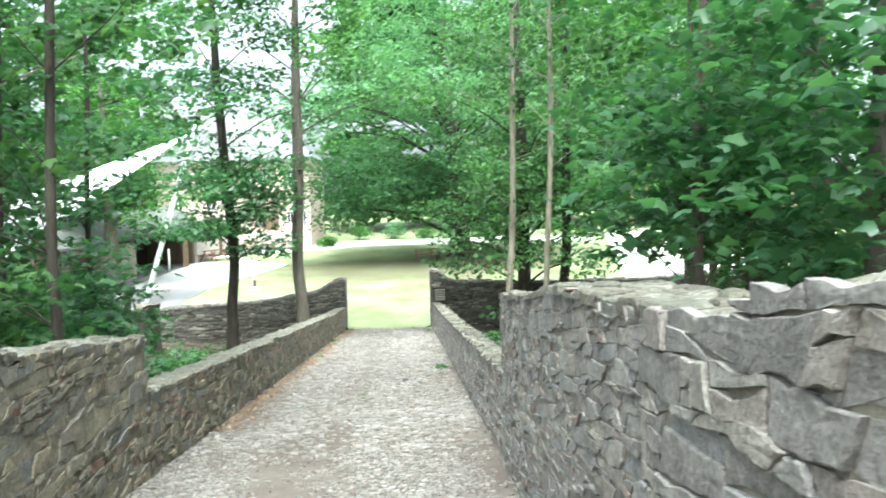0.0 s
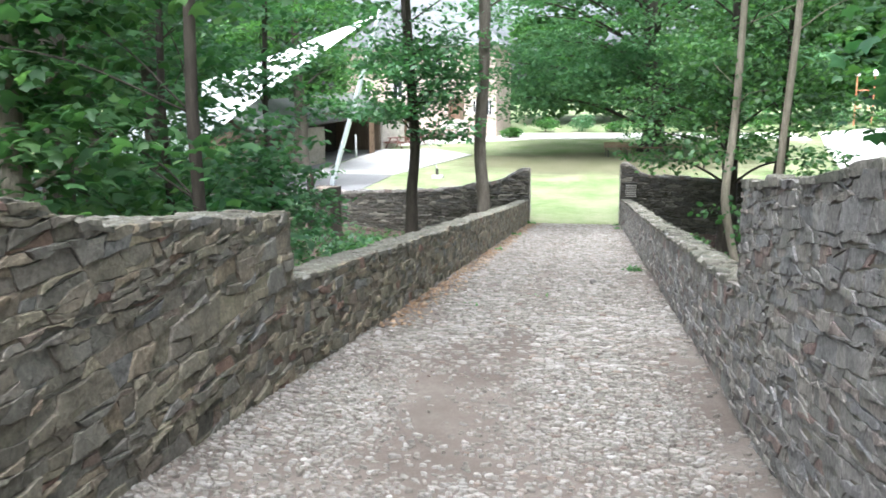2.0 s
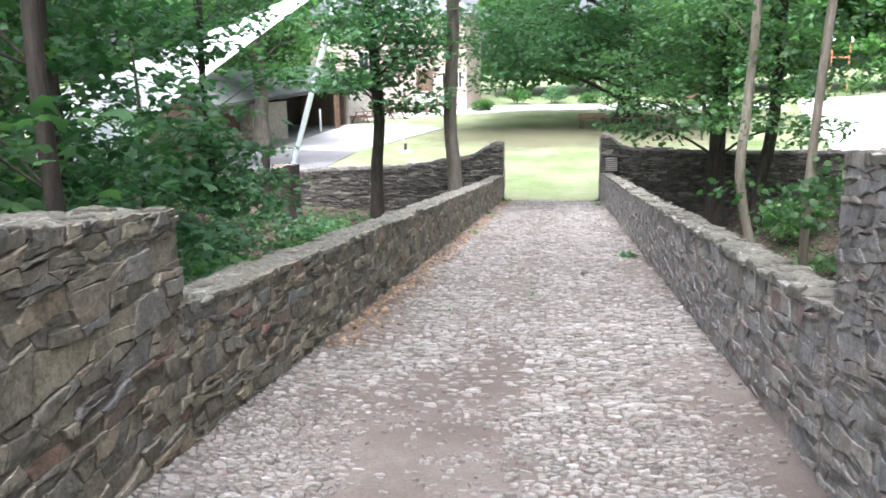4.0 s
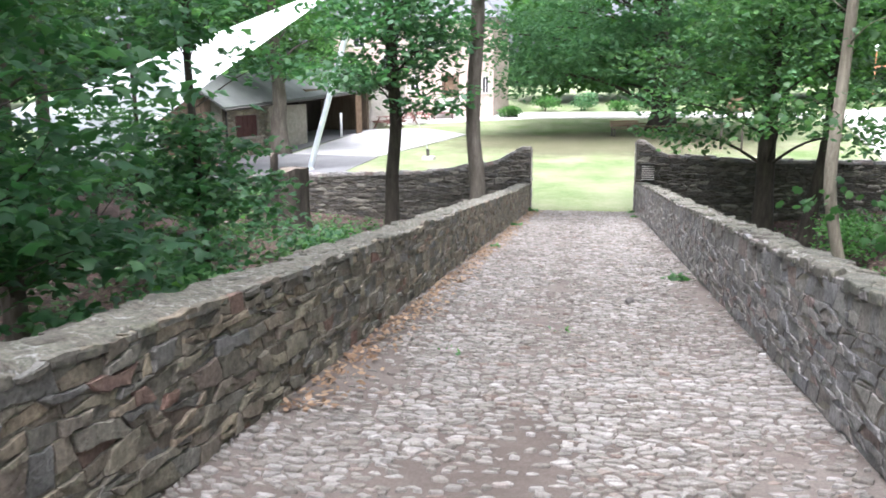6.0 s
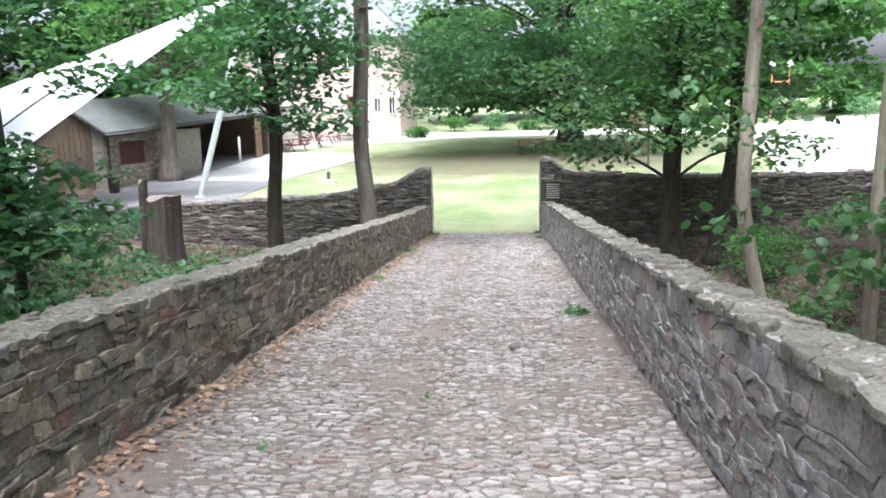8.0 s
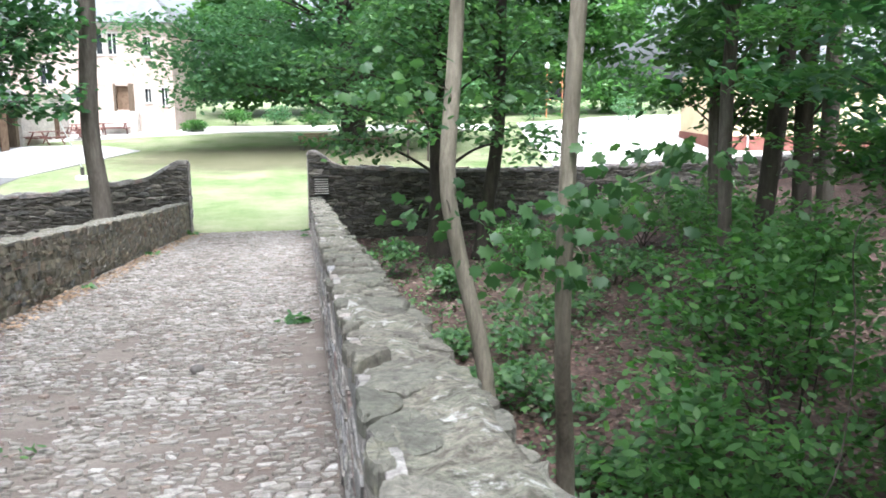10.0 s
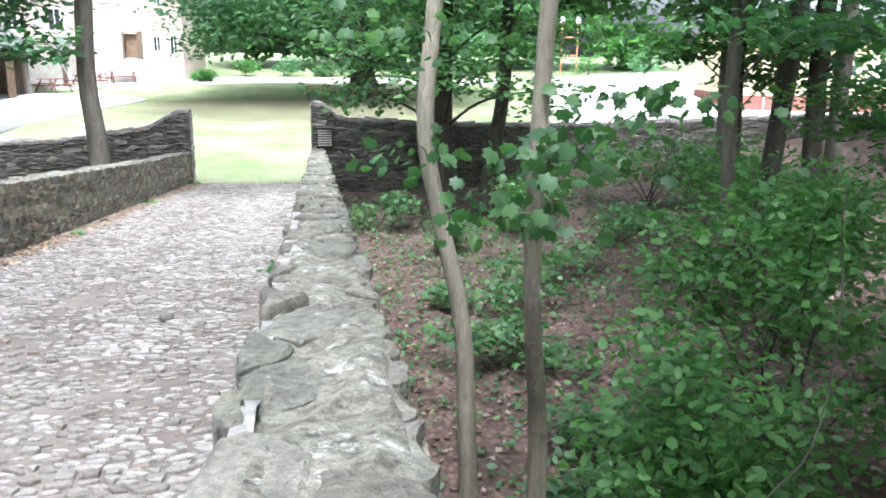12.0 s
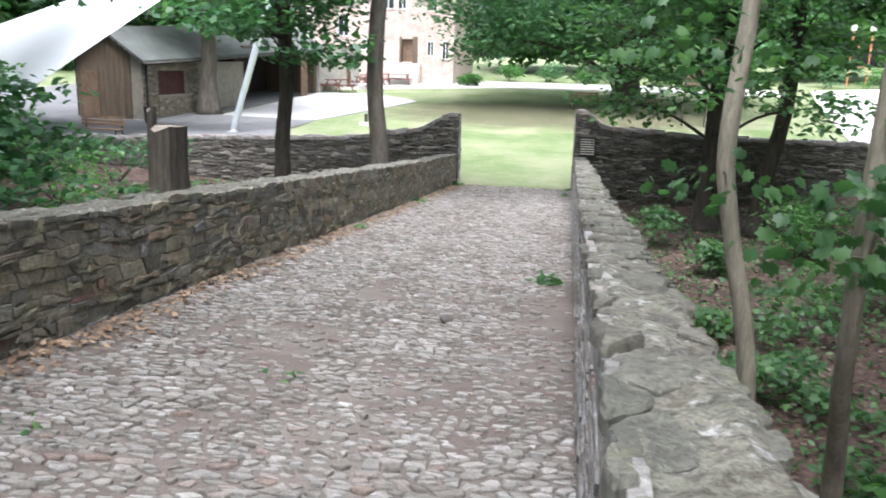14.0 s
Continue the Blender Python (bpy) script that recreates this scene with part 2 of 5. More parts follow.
M_SAIL = material("white_canvas", grainy([(0.3, (0.76, 0.77, 0.77)), (0.7, (0.83, 0.835, 0.83))], 0.5, 60, 0.1, 0.15), 0.7)
M_STEEL = material("galvanised_steel", grainy([(0.3, (0.56, 0.6, 0.63)), (0.7, (0.68, 0.72, 0.75))], 3.0, 40, 0.2, 0.1), 0.4, 0.4, 0.5)
M_IRON = material("dark_iron", grainy([(0.3, (0.05, 0.048, 0.045)), (0.7, (0.1, 0.09, 0.08))], 5.0, 40, 0.4, 0.3), 0.6, 0.6, 0.5)
M_REDWOOD = material("red_stained_wood", grainy([(0.3, (0.12, 0.05, 0.042)), (0.7, (0.2, 0.095, 0.08))], 4.0, 25, 0.4, 0.4), 0.7)
M_BENCHWOOD = material("brown_bench_wood", grainy([(0.3, (0.12, 0.075, 0.045)), (0.7, (0.22, 0.15, 0.1))], 4.0, 25, 0.4, 0.4), 0.75)
M_WHITEPAINT = material("white_paint", grainy([(0.3, (0.72, 0.72, 0.7)), (0.7, (0.8, 0.8, 0.79))], 3.0, 30, 0.1, 0.1), 0.6)
M_ORANGE = material("orange_paint", grainy([(0.3, (0.5, 0.19, 0.1)), (0.7, (0.6, 0.26, 0.14))], 3.0, 30, 0.1, 0.1), 0.6)
M_SHUTTER = material("dark_red_shutter", grainy([(0.3, (0.055, 0.024, 0.022)), (0.7, (0.1, 0.042, 0.038))], 4.0, 25, 0.4, 0.4), 0.7)
M_GLASS = material("window_glass", grainy([(0.3, (0.03, 0.035, 0.04)), (0.7, (0.05, 0.055, 0.06))], 1.0, 5, 0.2, 0.0), 0.08, 0, 0.6)
M_PEBBLE = material("dark_pebble", grainy([(0.3, (0.07, 0.065, 0.06)), (0.7, (0.13, 0.12, 0.11))], 20.0, 60, 0.4), 0.85)

# ---------------------------------------------------------------- mesh helpers
rng = random.Random(7)
nrng = np.random.default_rng(11)


def mesh_from(name, verts, faces, mat, smooth=True):
    me = bpy.data.meshes.new(name)
    me.from_pydata(verts, [], faces)
    me.materials.append(mat)
    if smooth:
        me.polygons.foreach_set("use_smooth", [True] * len(me.polygons))
    me.update()
    return me


def put(name, verts, faces, mat, parent=None, label="", smooth=False):
    ob = new(name, mesh_from(name, verts, faces, mat, smooth))
    if parent:
        ob.parent = parent
    if label:
        ob["label"] = label
    return ob


def part(name, bm, mat, parent=None, label="", smooth=False):
    me = bpy.data.meshes.new(name)
    bm.to_mesh(me)
    bm.free()
    me.materials.append(mat)
    if smooth:
        me.polygons.foreach_set("use_smooth", [True] * len(me.polygons))
    ob = new(name, me)
    if parent:
        ob.parent = parent
    if label:
        ob["label"] = label
    return ob


def empty(name, at=(0, 0, 0), turn=0.0):
    ob = new(name)
    ob.matrix_world = pose(*at, 0, 0, turn)
    return ob


def box(bm, x0, x1, y0, y1, z0, z1, bevel=0.0, m=None):
    r = bmesh.ops.create_cube(bm, size=1.0)
    mat = Matrix.Translation(((x0 + x1) / 2, (y0 + y1) / 2, (z0 + z1) / 2)) @ Matrix.Diagonal((x1 - x0, y1 - y0, z1 - z0, 1))
    if m is not None:
        mat = m @ mat
    bmesh.ops.transform(bm, matrix=mat, verts=r["verts"])
    if bevel:
        es = list({ed for v in r["verts"] for ed in v.link_edges})
        bmesh.ops.bevel(bm, geom=es, offset=bevel, segments=1, affect="EDGES")
    return bm


def slab(x0, x1, y0, y1, z0, z1, bevel=0.0, m=None):
    return box(bmesh.new(), x0, x1, y0, y1, z0, z1, bevel, m)


def tube(points, sides=10, wobble=0.0, cap=True):
    """A tapered tube along points (x, y, z, radius), as verts and faces."""
    P = [Vector(p[:3]) for p in points]
    verts, faces = [], []
    side = Vector((1, 0, 0))
    for i, p in enumerate(P):
        d = (P[min(i + 1, len(P) - 1)] - P[max(i - 1, 0)]).normalized()
        side = (side - d * side.dot(d)).normalized() if abs(side.dot(d)) < 0.98 else d.orthogonal().normalized()
        up = d.cross(side)
        for k in range(sides):
            an = 2 * math.pi * k / sides
            r = points[i][3]
            if wobble:
                r *= 1 + wobble * noise.noise((p.x * 2 + math.cos(an), p.y * 2 + math.sin(an), p.z * 1.3))
            verts.append(p + (side * math.cos(an) + up * math.sin(an)) * r)
    n = len(P)
    for i in range(n - 1):
        for k in range(sides):
            k2 = (k + 1) % sides
            faces.append((i * sides + k, i * sides + k2, (i + 1) * sides + k2, (i + 1) * sides + k))
    if cap:
        faces.append(tuple(range(sides))[::-1])
        faces.append(tuple((n - 1) * sides + k for k in range(sides)))
    return verts, faces


def smooth_path(points, steps=5):
    """Catmull-Rom through (x, y, z, r)."""
    out = []
    p = [np.array(q, float) for q in points]
    p = [2 * p[0] - p[1]] + p + [2 * p[-1] - p[-2]]
    for i in range(1, len(p) - 2):
        for s in range(steps):
            t = s / steps
            q = 0.5 * (2 * p[i] + (p[i + 1] - p[i - 1]) * t + (2 * p[i - 1] - 5 * p[i] + 4 * p[i + 1] - p[i + 2]) * t * t + (3 * p[i] - p[i - 1] - 3 * p[i + 1] + p[i + 2]) * t ** 3)
            q[3] = max(q[3], 0.004)
            out.append(tuple(q))
    out.append(tuple(p[-2]))
    return out


# ---------------------------------------------------------------- levels
SLOPE = 0.0963
GATE = 29.2


def bridge_z(y):
    return -SLOPE * y


def lawn_z(y):
    return -2.80 + 0.045 * (y - 29.3)


def smoothstep(a, b, x):
    t = min(1.0, max(0.0, (x - a) / (b - a)))
    return t * t * (3 - 2 * t)


def ground_z(x, y):
    if y >= 29.35:
        return lawn_z(min(y, 90.0)) + 0.02 * noise.noise((x * 0.3, y * 0.3, 0))
    if x > 0:
        z = -3.35 + 0.13 * max(0.0, x - 5.0) - 0.45 * smoothstep(16, 11, y) + 0.25 * smoothstep(24, 29, y)
    else:
        z = -2.75 - 0.5 * smoothstep(23, 28.5, y) + 0.06 * max(0.0, -x - 5.0)
    z = min(z, -1.2)
    z += 0.14 * noise.noise((x * 0.55, y * 0.55, 3)) + 0.05 * noise.noise((x * 1.9, y * 1.9, 7))
    near = smoothstep(-4, -9, y)
    return z * (1 - near) + near * 0.78


def spaced(dense0, dense1, step, far):
    c = list(np.arange(dense0, dense1 + 1e-6, step))
    d, lo, hi = step, dense0, dense1
    while hi < far:
        d *= 1.35
        hi += d
        lo -= d
        c = [lo] + c + [hi]
    return c


def build_ground():
    xs = spaced(-16, 18, 0.5, 900)
    ys = [y for y in spaced(-10, 64, 0.5, 900) if abs(y - 29.35) > 0.3]
    ys = sorted(ys + [29.2, 29.4])
    verts = [(x, y, ground_z(x, y)) for y in ys for x in xs]
    nx = len(xs)
    faces = [(j * nx + i, j * nx + i + 1, (j + 1) * nx + i + 1, (j + 1) * nx + i) for j in range(len(ys) - 1) for i in range(nx - 1)]
    me = mesh_from("ground", verts, faces, M_LITTER)
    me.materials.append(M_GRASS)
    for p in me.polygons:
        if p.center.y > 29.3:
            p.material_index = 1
    return tagged(new("ground", me), "leaf-littered moat floor and mown green lawn", "ground", kind="structure")


build_ground()


# ---------------------------------------------------------------- rubble masonry
def clip(poly, a, b, c):
    """The part of a polygon with a*u + b*v <= c."""
    out = []
    n = len(poly)
    for i in range(n):
        p, q = poly[i], poly[(i + 1) % n]
        dp, dq = a * p[0] + b * p[1] - c, a * q[0] + b * q[1] - c
        if dp <= 0:
            out.append(p)
        if dp * dq < 0:
            t = dp / (dp - dq)
            out.append((p[0] + (q[0] - p[0]) * t, p[1] + (q[1] - p[1]) * t))
    return out


def cells(u0, u1, v0, v1, su, sv, drop=0.25, seed=1, jitter=0.42, top=None, shear=0.0):
    """Irregular stone outlines that fill a strip: jittered Voronoi cells, some merged into larger ones."""
    r = random.Random(seed)
    nu, nv = max(1, round((u1 - u0) / su)), max(1, round((v1 - v0) / sv))
    du, dv = (u1 - u0) / nu, (v1 - v0) / nv
    grid = {}
    for j in range(-1, nv + 1):
        for i in range(-1, nu + 1):
            if r.random() < drop:
                continue
            grid[i, j] = (u0 + (i + 0.5 + 0.5 * (j % 2) - 0.25 + r.uniform(-jitter, jitter)) * du, v0 + (j + 0.5 + r.uniform(-jitter, jitter)) * dv)
    out = []
    k = du / dv
    lean = shear

    def metric(a, b):
        """Distances in which the stones' long way climbs by the lean."""
        return a - lean * k * k * (b - lean * a), k * k * (b - lean * a)

    for (i, j), (pu, pv) in grid.items():
        poly = [(pu - 2 * du, pv - 2 * dv), (pu + 2 * du, pv - 2 * dv), (pu + 2 * du, pv + 2 * dv), (pu - 2 * du, pv + 2 * dv)]
        for dj in range(-2, 3):
            for di in range(-2, 3):
                q = grid.get((i + di, j + dj))
                if q is None or (di == 0 and dj == 0):
                    continue
                a, b = metric(q[0] - pu, q[1] - pv)
                poly = clip(poly, a, b, a * (pu + q[0]) / 2 + b * (pv + q[1]) / 2)
                if len(poly) < 3:
                    break
            if len(poly) < 3:
                break
        for a, b, c in ((-1, 0, -u0), (1, 0, u1), (0, -1, -v0)):
            if len(poly) > 2:
                poly = clip(poly, a, b, c)
        if len(poly) > 2:
            if top:
                h0, h1 = top(pu - 0.05), top(pu + 0.05)
                s = (h1 - h0) / 0.1
                poly = clip(poly, -s, 1, top(pu) - s * pu + r.uniform(-0.03, 0.02))
            else:
                poly = clip(poly, 0, 1, v1)
        if len(poly) > 2:
            cu, cv = sum(p[0] for p in poly) / len(poly), sum(p[1] for p in poly) / len(poly)
            if max(math.hypot(p[0] - cu, p[1] - cv) for p in poly) > 0.022:
                out.append(poly)
    return out


def courses(u0, u1, v0, v1, heights, widths, seed, top, lean=0.0):
    """Rough blocks in wandering courses, whose beds climb by the lean."""
    r = random.Random(seed)
    out = []
    v = v0 - abs(lean) * (u1 - u0)
    k = 0

    def bed(u, v, k):
        return v + lean * (u - (u0 if lean > 0 else u1)) + 0.055 * noise.noise((u * 1.3, k * 3.7, seed)) + 0.03 * noise.noise((u * 4.1, k * 3.7, seed + 9))

    while v < v1 + abs(lean) * (u1 - u0):
        h = r.uniform(*heights) * r.choice((0.6, 1.0, 1.0, 1.5))
        u = u0 - r.uniform(0, 0.3)
        skew = 0.0
        while u < u1:
            w = r.uniform(*widths) * r.choice((0.6, 1.0, 1.0, 1.5))
            nxt = r.uniform(-0.045, 0.045)
            p = [(u - skew, bed(u, v, k)), (u + w * 0.5, bed(u + w * 0.5, v, k)), (u + w - nxt, bed(u + w, v, k)), (u + w + nxt, bed(u + w, v + h, k + 1)), (u + w * 0.5, bed(u + w * 0.5, v + h, k + 1)), (u + skew, bed(u, v + h, k + 1))]
            p = clip(clip(p, 1, 0, u1), -1, 0, -u0)
            if len(p) > 2:
                p = clip(p, 0, -1, -v0)
            if len(p) > 2:
                c = sum(q[0] for q in p) / len(p)
                p = clip(p, 0, 1, top(c) - 0.015)
            if len(p) > 2:
                tall = max(q[1] for q in p) - min(q[1] for q in p)
                wide = max(q[0] for q in p) - min(q[0] for q in p)
                if tall > 0.018 and wide > 0.03:
                    out.append(p)
            u += w
            skew = nxt
        v += h
        k += 1
    return out


def roughen(poly, r, amount=0.07):
    """Breaks straight edges so that outlines look hewn, not drawn."""
    out = []
    n = len(poly)
    for i, p in enumerate(poly):
        q = poly[(i + 1) % n]
        d = math.hypot(q[0] - p[0], q[1] - p[1])
        out.append(p)
        if d > 0.05:
            t = r.uniform(0.35, 0.65)
            k = r.uniform(-amount, amount)
            out.append((p[0] + (q[0] - p[0]) * t - (q[1] - p[1]) * k, p[1] + (q[1] - p[1]) * t + (q[0] - p[0]) * k))
    return out


def split_some(polys, seed, share=0.5, slope=0.0, least=0.045, fine=True):
    """Splits a share of the stones along their bed, some of them again, into thin slabs."""
    r = random.Random(seed)
    out = []
    for poly in polys:
        todo = [poly]
        for turn in range(2):
            nxt = []
            for p in todo:
                cu, cv = sum(q[0] for q in p) / len(p), sum(q[1] for q in p) / len(p)
                tall = max(q[1] for q in p) - min(q[1] for q in p)
                if r.random() < share and tall > 2 * least:
                    s = slope + r.uniform(-0.25, 0.25)
                    c = cv - s * cu + r.uniform(-0.2, 0.2) * tall
                    nxt += [h for h in (clip(p, -s, 1, c), clip(p, s, -1, -c)) if len(h) > 2]
                else:
                    nxt.append(p)
            todo = nxt
        out += [roughen(roughen(p, r, 0.1), r, 0.07) if fine else roughen(p, r, 0.1) for p in todo]
    return out


def chaikin(poly, f=0.22):
    out = []
    for i, p in enumerate(poly):
        q = poly[(i + 1) % len(poly)]
        out.append((p[0] + (q[0] - p[0]) * f, p[1] + (q[1] - p[1]) * f))
        out.append((p[0] + (q[0] - p[0]) * (1 - f), p[1] + (q[1] - p[1]) * (1 - f)))
    return out


def stone(poly, place, joint, depth, r, rounded=True, dome=0.3, inset=0.74, relief=(0.45, 1.3), shoulder=0.55):
    """One stone on a face: an edge ring in the joint, a shoulder and an uneven top."""
    if rounded:
        poly = chaikin(poly)
    n = len(poly)
    cu, cv = sum(p[0] for p in poly) / n, sum(p[1] for p in poly) / n
    d = depth * r.uniform(*relief)
    tu, tv = r.uniform(-0.2, 0.2) * depth, r.uniform(-0.2, 0.2) * depth
    size = max(0.03, max(math.hypot(p[0] - cu, p[1] - cv) for p in poly))
    verts = []
    for ring, (grow, w) in enumerate(((1.0, -0.03), (1.0, d * shoulder), (inset, d))):
        for p in poly:
            a, b = p[0] - cu, p[1] - cv
            l = math.hypot(a, b) + 1e-6
            s = max(0.2, 1 - joint / l) * grow
            tilt = (tu * a + tv * b) / size if ring else 0
            verts.append(place(cu + a * s, cv + b * s, w + tilt + (r.uniform(-0.1, 0.1) * depth if ring else 0)))
    verts.append(place(cu, cv, d * (1 + dome * r.uniform(0.2, 1))))
    faces = []
    for ring in range(2):
        for i in range(n):
            j = (i + 1) % n
            faces.append((ring * n + i, ring * n + j, ring * n + n + j, ring * n + n + i))
    for i in range(n):
        faces.append((2 * n + i, 2 * n + (i + 1) % n, 3 * n))
    return verts, faces


def lay(polys, place, parent, mat, name, joint=0.012, depth=0.035, near=None, rounded=True, seed=3, dome=0.3, inset=0.74, limit=300, flip=False, smooth=False, relief=(0.45, 1.3), shoulder=0.55):
    """Stones of a face: those of the near stretch are parts of their own, the rest one joined part."""
    r = random.Random(seed)
    V, F, made = [], [], 0
    for poly in polys:
        v, f = stone(poly, place, joint, depth, r, rounded, dome, inset, relief, shoulder)
        if flip:
            f = [q[::-1] for q in f]
        u = sum(p[0] for p in poly) / len(poly)
        if near and near[0] <= u <= near[1] and made < limit:
            ob = new(name, mesh_from(name, v, f, mat, smooth))
            ob.parent = parent
            made += 1
        else:
            o = len(V)
            V += v
            F += [tuple(o + i for i in q) for q in f]
    if V:
        ob = new(name + "_field", mesh_from(name + "_field", V, F, mat, smooth))
        ob.parent = parent
        tagged(ob, kind="stuff")


def core(name, profile, mat, parent=None, label=""):
    """A wall body along y or x: profile is a list of rings of equal length."""
    n = len(profile[0])
    verts = [p for ring in profile for p in ring]
    faces = []
    for i in range(len(profile) - 1):
        for k in range(n):
            k2 = (k + 1) % n
            faces.append((i * n + k, i * n + k2, (i + 1) * n + k2, (i + 1) * n + k))
    faces.append(tuple(range(n))[::-1])
    faces.append(tuple((len(profile) - 1) * n + k for k in range(n)))
    ob = put(name, verts, faces, mat, parent, label)
    bm = bmesh.new()
    bm.from_mesh(ob.data)
    bmesh.ops.recalc_face_normals(bm, faces=bm.faces)
    bm.to_mesh(ob.data)
    bm.free()
    return ob


INNER_L, INNER_R, THICK = -1.62, 1.645, 0.37


def wave(y, k):
    return 0.025 * noise.noise((y * 0.8, k, 0)) + 0.012 * noise.noise((y * 2.7, k, 5))


def h_left(y):
    return 0.81 + wave(y, 1) + 0.06 * smoothstep(24, 28.5, y)


def h_right(y):
    return 0.875 + wave(y, 2) + 0.06 * smoothstep(15, 24, y)


TALL_END = 5.75


def h_tall_left(y):
    return 1.36 + wave(y, 3) - 0.03 * smoothstep(3.5, 5.5, y) + 0.15 * smoothstep(3.6, 2.6, y)


def h_tall_right(y):
    return 1.61 + wave(y, 4) + 0.07 * math.exp(-((y - 2.7) / 1.1) ** 2) + 0.11 * smoothstep(0.8, 0.0, y)


def side_wall(name, y0, y1, inner, sign, height, thick, mat, near, seeds, size, label, group_cap=(0.2, 0.15), face_joint=0.0035, depth=0.0135, lean=0.0, coarse=None, cap_relief=(-0.8, 1.2)):
    root = tagged(empty(name, (inner + sign * thick / 2, (y0 + y1) / 2, bridge_z((y0 + y1) / 2) - 0.4)), label, "stone wall", kind="structure")
    root.matrix_world = Matrix.Identity(4)
    ys = list(np.linspace(y0, y1, max(8, int((y1 - y0) / 0.25))))
    rings = []
    for y in ys:
        b, t = bridge_z(y), bridge_z(y) + height(y) - 0.04
        rings.append([(inner, y, b - 0.25), (inner, y, t - 0.03), (inner + sign * 0.04, y, t), (inner + sign * (thick - 0.03), y, t), (inner + sign * thick, y, t - 0.04), (inner + sign * (thick + 0.1), y, -5.0), (inner + sign * 0.1, y, -5.0)])
    core("wall_body", rings, mat, root)
    yy = list(np.linspace(y0, y1, int((y1 - y0) / 0.07)))
    vv = list(np.linspace(0.0, 1.0, 8))
    grid = []
    for y in yy:
        for v in vv:
            n = 0.028 * noise.noise((y * 3.1, v * 2, seeds)) + 0.022 * noise.noise((y * 9, v * 5, seeds))
            edge = 0.06 if v in (0.0, 1.0) else 0.0
            grid.append((inner + sign * (-0.008 + v * (thick + 0.014) + 0.012 * noise.noise((y * 6, v, 3))), y, bridge_z(y) + height(y) - 0.012 + n - edge))
    nv = len(vv)
    quads = [(j * nv + i, j * nv + i + 1, (j + 1) * nv + i + 1, (j + 1) * nv + i) for j in range(len(yy) - 1) for i in range(nv - 1)]
    put("mortar_top", grid, [q if sign > 0 else q[::-1] for q in quads], M_MORTAR_TOP, root, smooth=True)
    polys = courses(y0, y1, -0.06, 2.0, (size[1] * 0.7, size[1] * 1.6), (size[0] * 0.6, size[0] * 1.7), seeds, height, lean)
    polys = split_some(polys, seeds, 0.35, lean, 0.03)
    if coarse:
        polys = [p for p in polys if sum(q[0] for q in p) / len(p) > coarse]
        blocks = split_some(courses(y0, coarse + 0.02, -0.06, 2.2, (0.09, 0.2), (0.14, 0.4), seeds + 31, height), seeds + 32, 0.3, -0.12)
        lay(blocks, lambda u, v, w: (inner - sign * w, u, bridge_z(u) + v), root, M_STONE_GREY, "stone", 0.005, 0.022, (-1.2, coarse), rounded=False, seed=seeds + 33, flip=sign < 0, dome=0.02, inset=0.93, relief=(0.2, 1.4), shoulder=0.8)
    lay(polys, lambda u, v, w: (inner - sign * w, u, bridge_z(u) + v), root, M_STONE if sign < 0 else M_STONE_GREY, "stone", face_joint, depth, near, rounded=False, seed=seeds, flip=sign < 0, dome=0.06, inset=0.92, relief=(0.05, 1.6), shoulder=0.84)
    rt = random.Random(seeds + 3)
    top = [roughen(roughen(p, rt, 0.12), rt, 0.1) for p in cells(y0, y1, -0.03, thick + 0.012, group_cap[0], group_cap[1], 0.1, seeds + 50, 0.48)]
    if coarse:
        top = [p for p in top if sum(q[0] for q in p) / len(p) > coarse - 0.4]
    top = [p for p in top if max(q[1] for q in p) - min(q[1] for q in p) > 0.06 and max(q[0] for q in p) - min(q[0] for q in p) > 0.06]
    lay(top, lambda u, v, w: (inner + sign * v, u, bridge_z(u) + height(u) - 0.022 + w), root, M_CAP, "capstone", 0.012, 0.03, near, rounded=True, seed=seeds + 9, dome=0.12, inset=0.86, limit=150, relief=cap_relief, flip=sign > 0)
    outer = cells(y0, y1, -1.2, 1.9, size[0] * 2.4, size[1] * 2.4, 0.2, seeds + 70, top=lambda y: height(y) - 0.075)
    lay(outer, lambda u, v, w: (inner + sign * (thick - 0.012 + 0.02 * (1 - v) + w), u, bridge_z(u) + v), root, M_STONE, "outer_stone", 0.01, 0.016, None, seed=seeds + 5, flip=sign > 0)
    return root


# ---------------------------------------------------------------- bridge
side_wall("wall_parapet_left", TALL_END, GATE - 0.3, INNER_L, -1, h_left, THICK, M_MORTAR, (9.5, 15.5), 101, (0.16, 0.078), "low rubble stone parapet with weathered mortared top", face_joint=0.006, depth=0.019, cap_relief=(-1.5, 0.75))
side_wall("wall_parapet_right", TALL_END, GATE + 0.2, INNER_R, 1, h_right, 0.3, M_MORTAR, (7.0, 13.0), 102, (0.15, 0.085), "low grey rubble parapet with lichened flat capstones", (0.2, 0.16), face_joint=0.005, depth=0.013, cap_relief=(-0.5, 1.25))
side_wall("wall_tall_left", -8.0, TALL_END, INNER_L, -1, h_tall_left, 0.5, M_MORTAR, (1.8, 5.75), 103, (0.17, 0.075), "taller rough rubble stone wall at the bridge head", (0.2, 0.15), 0.0045, 0.021, 0.12, cap_relief=(-0.9, 0.9))
side_wall("wall_tall_right", -8.0, TALL_END - 0.1, INNER_R - 0.02, 1, h_tall_right, 0.6, M_MORTAR, (-0.8, 3.4), 104, (0.13, 0.06), "taller grey rubble wall with large blocks on top", (0.24, 0.18), 0.004, 0.011, -0.06, 1.2)


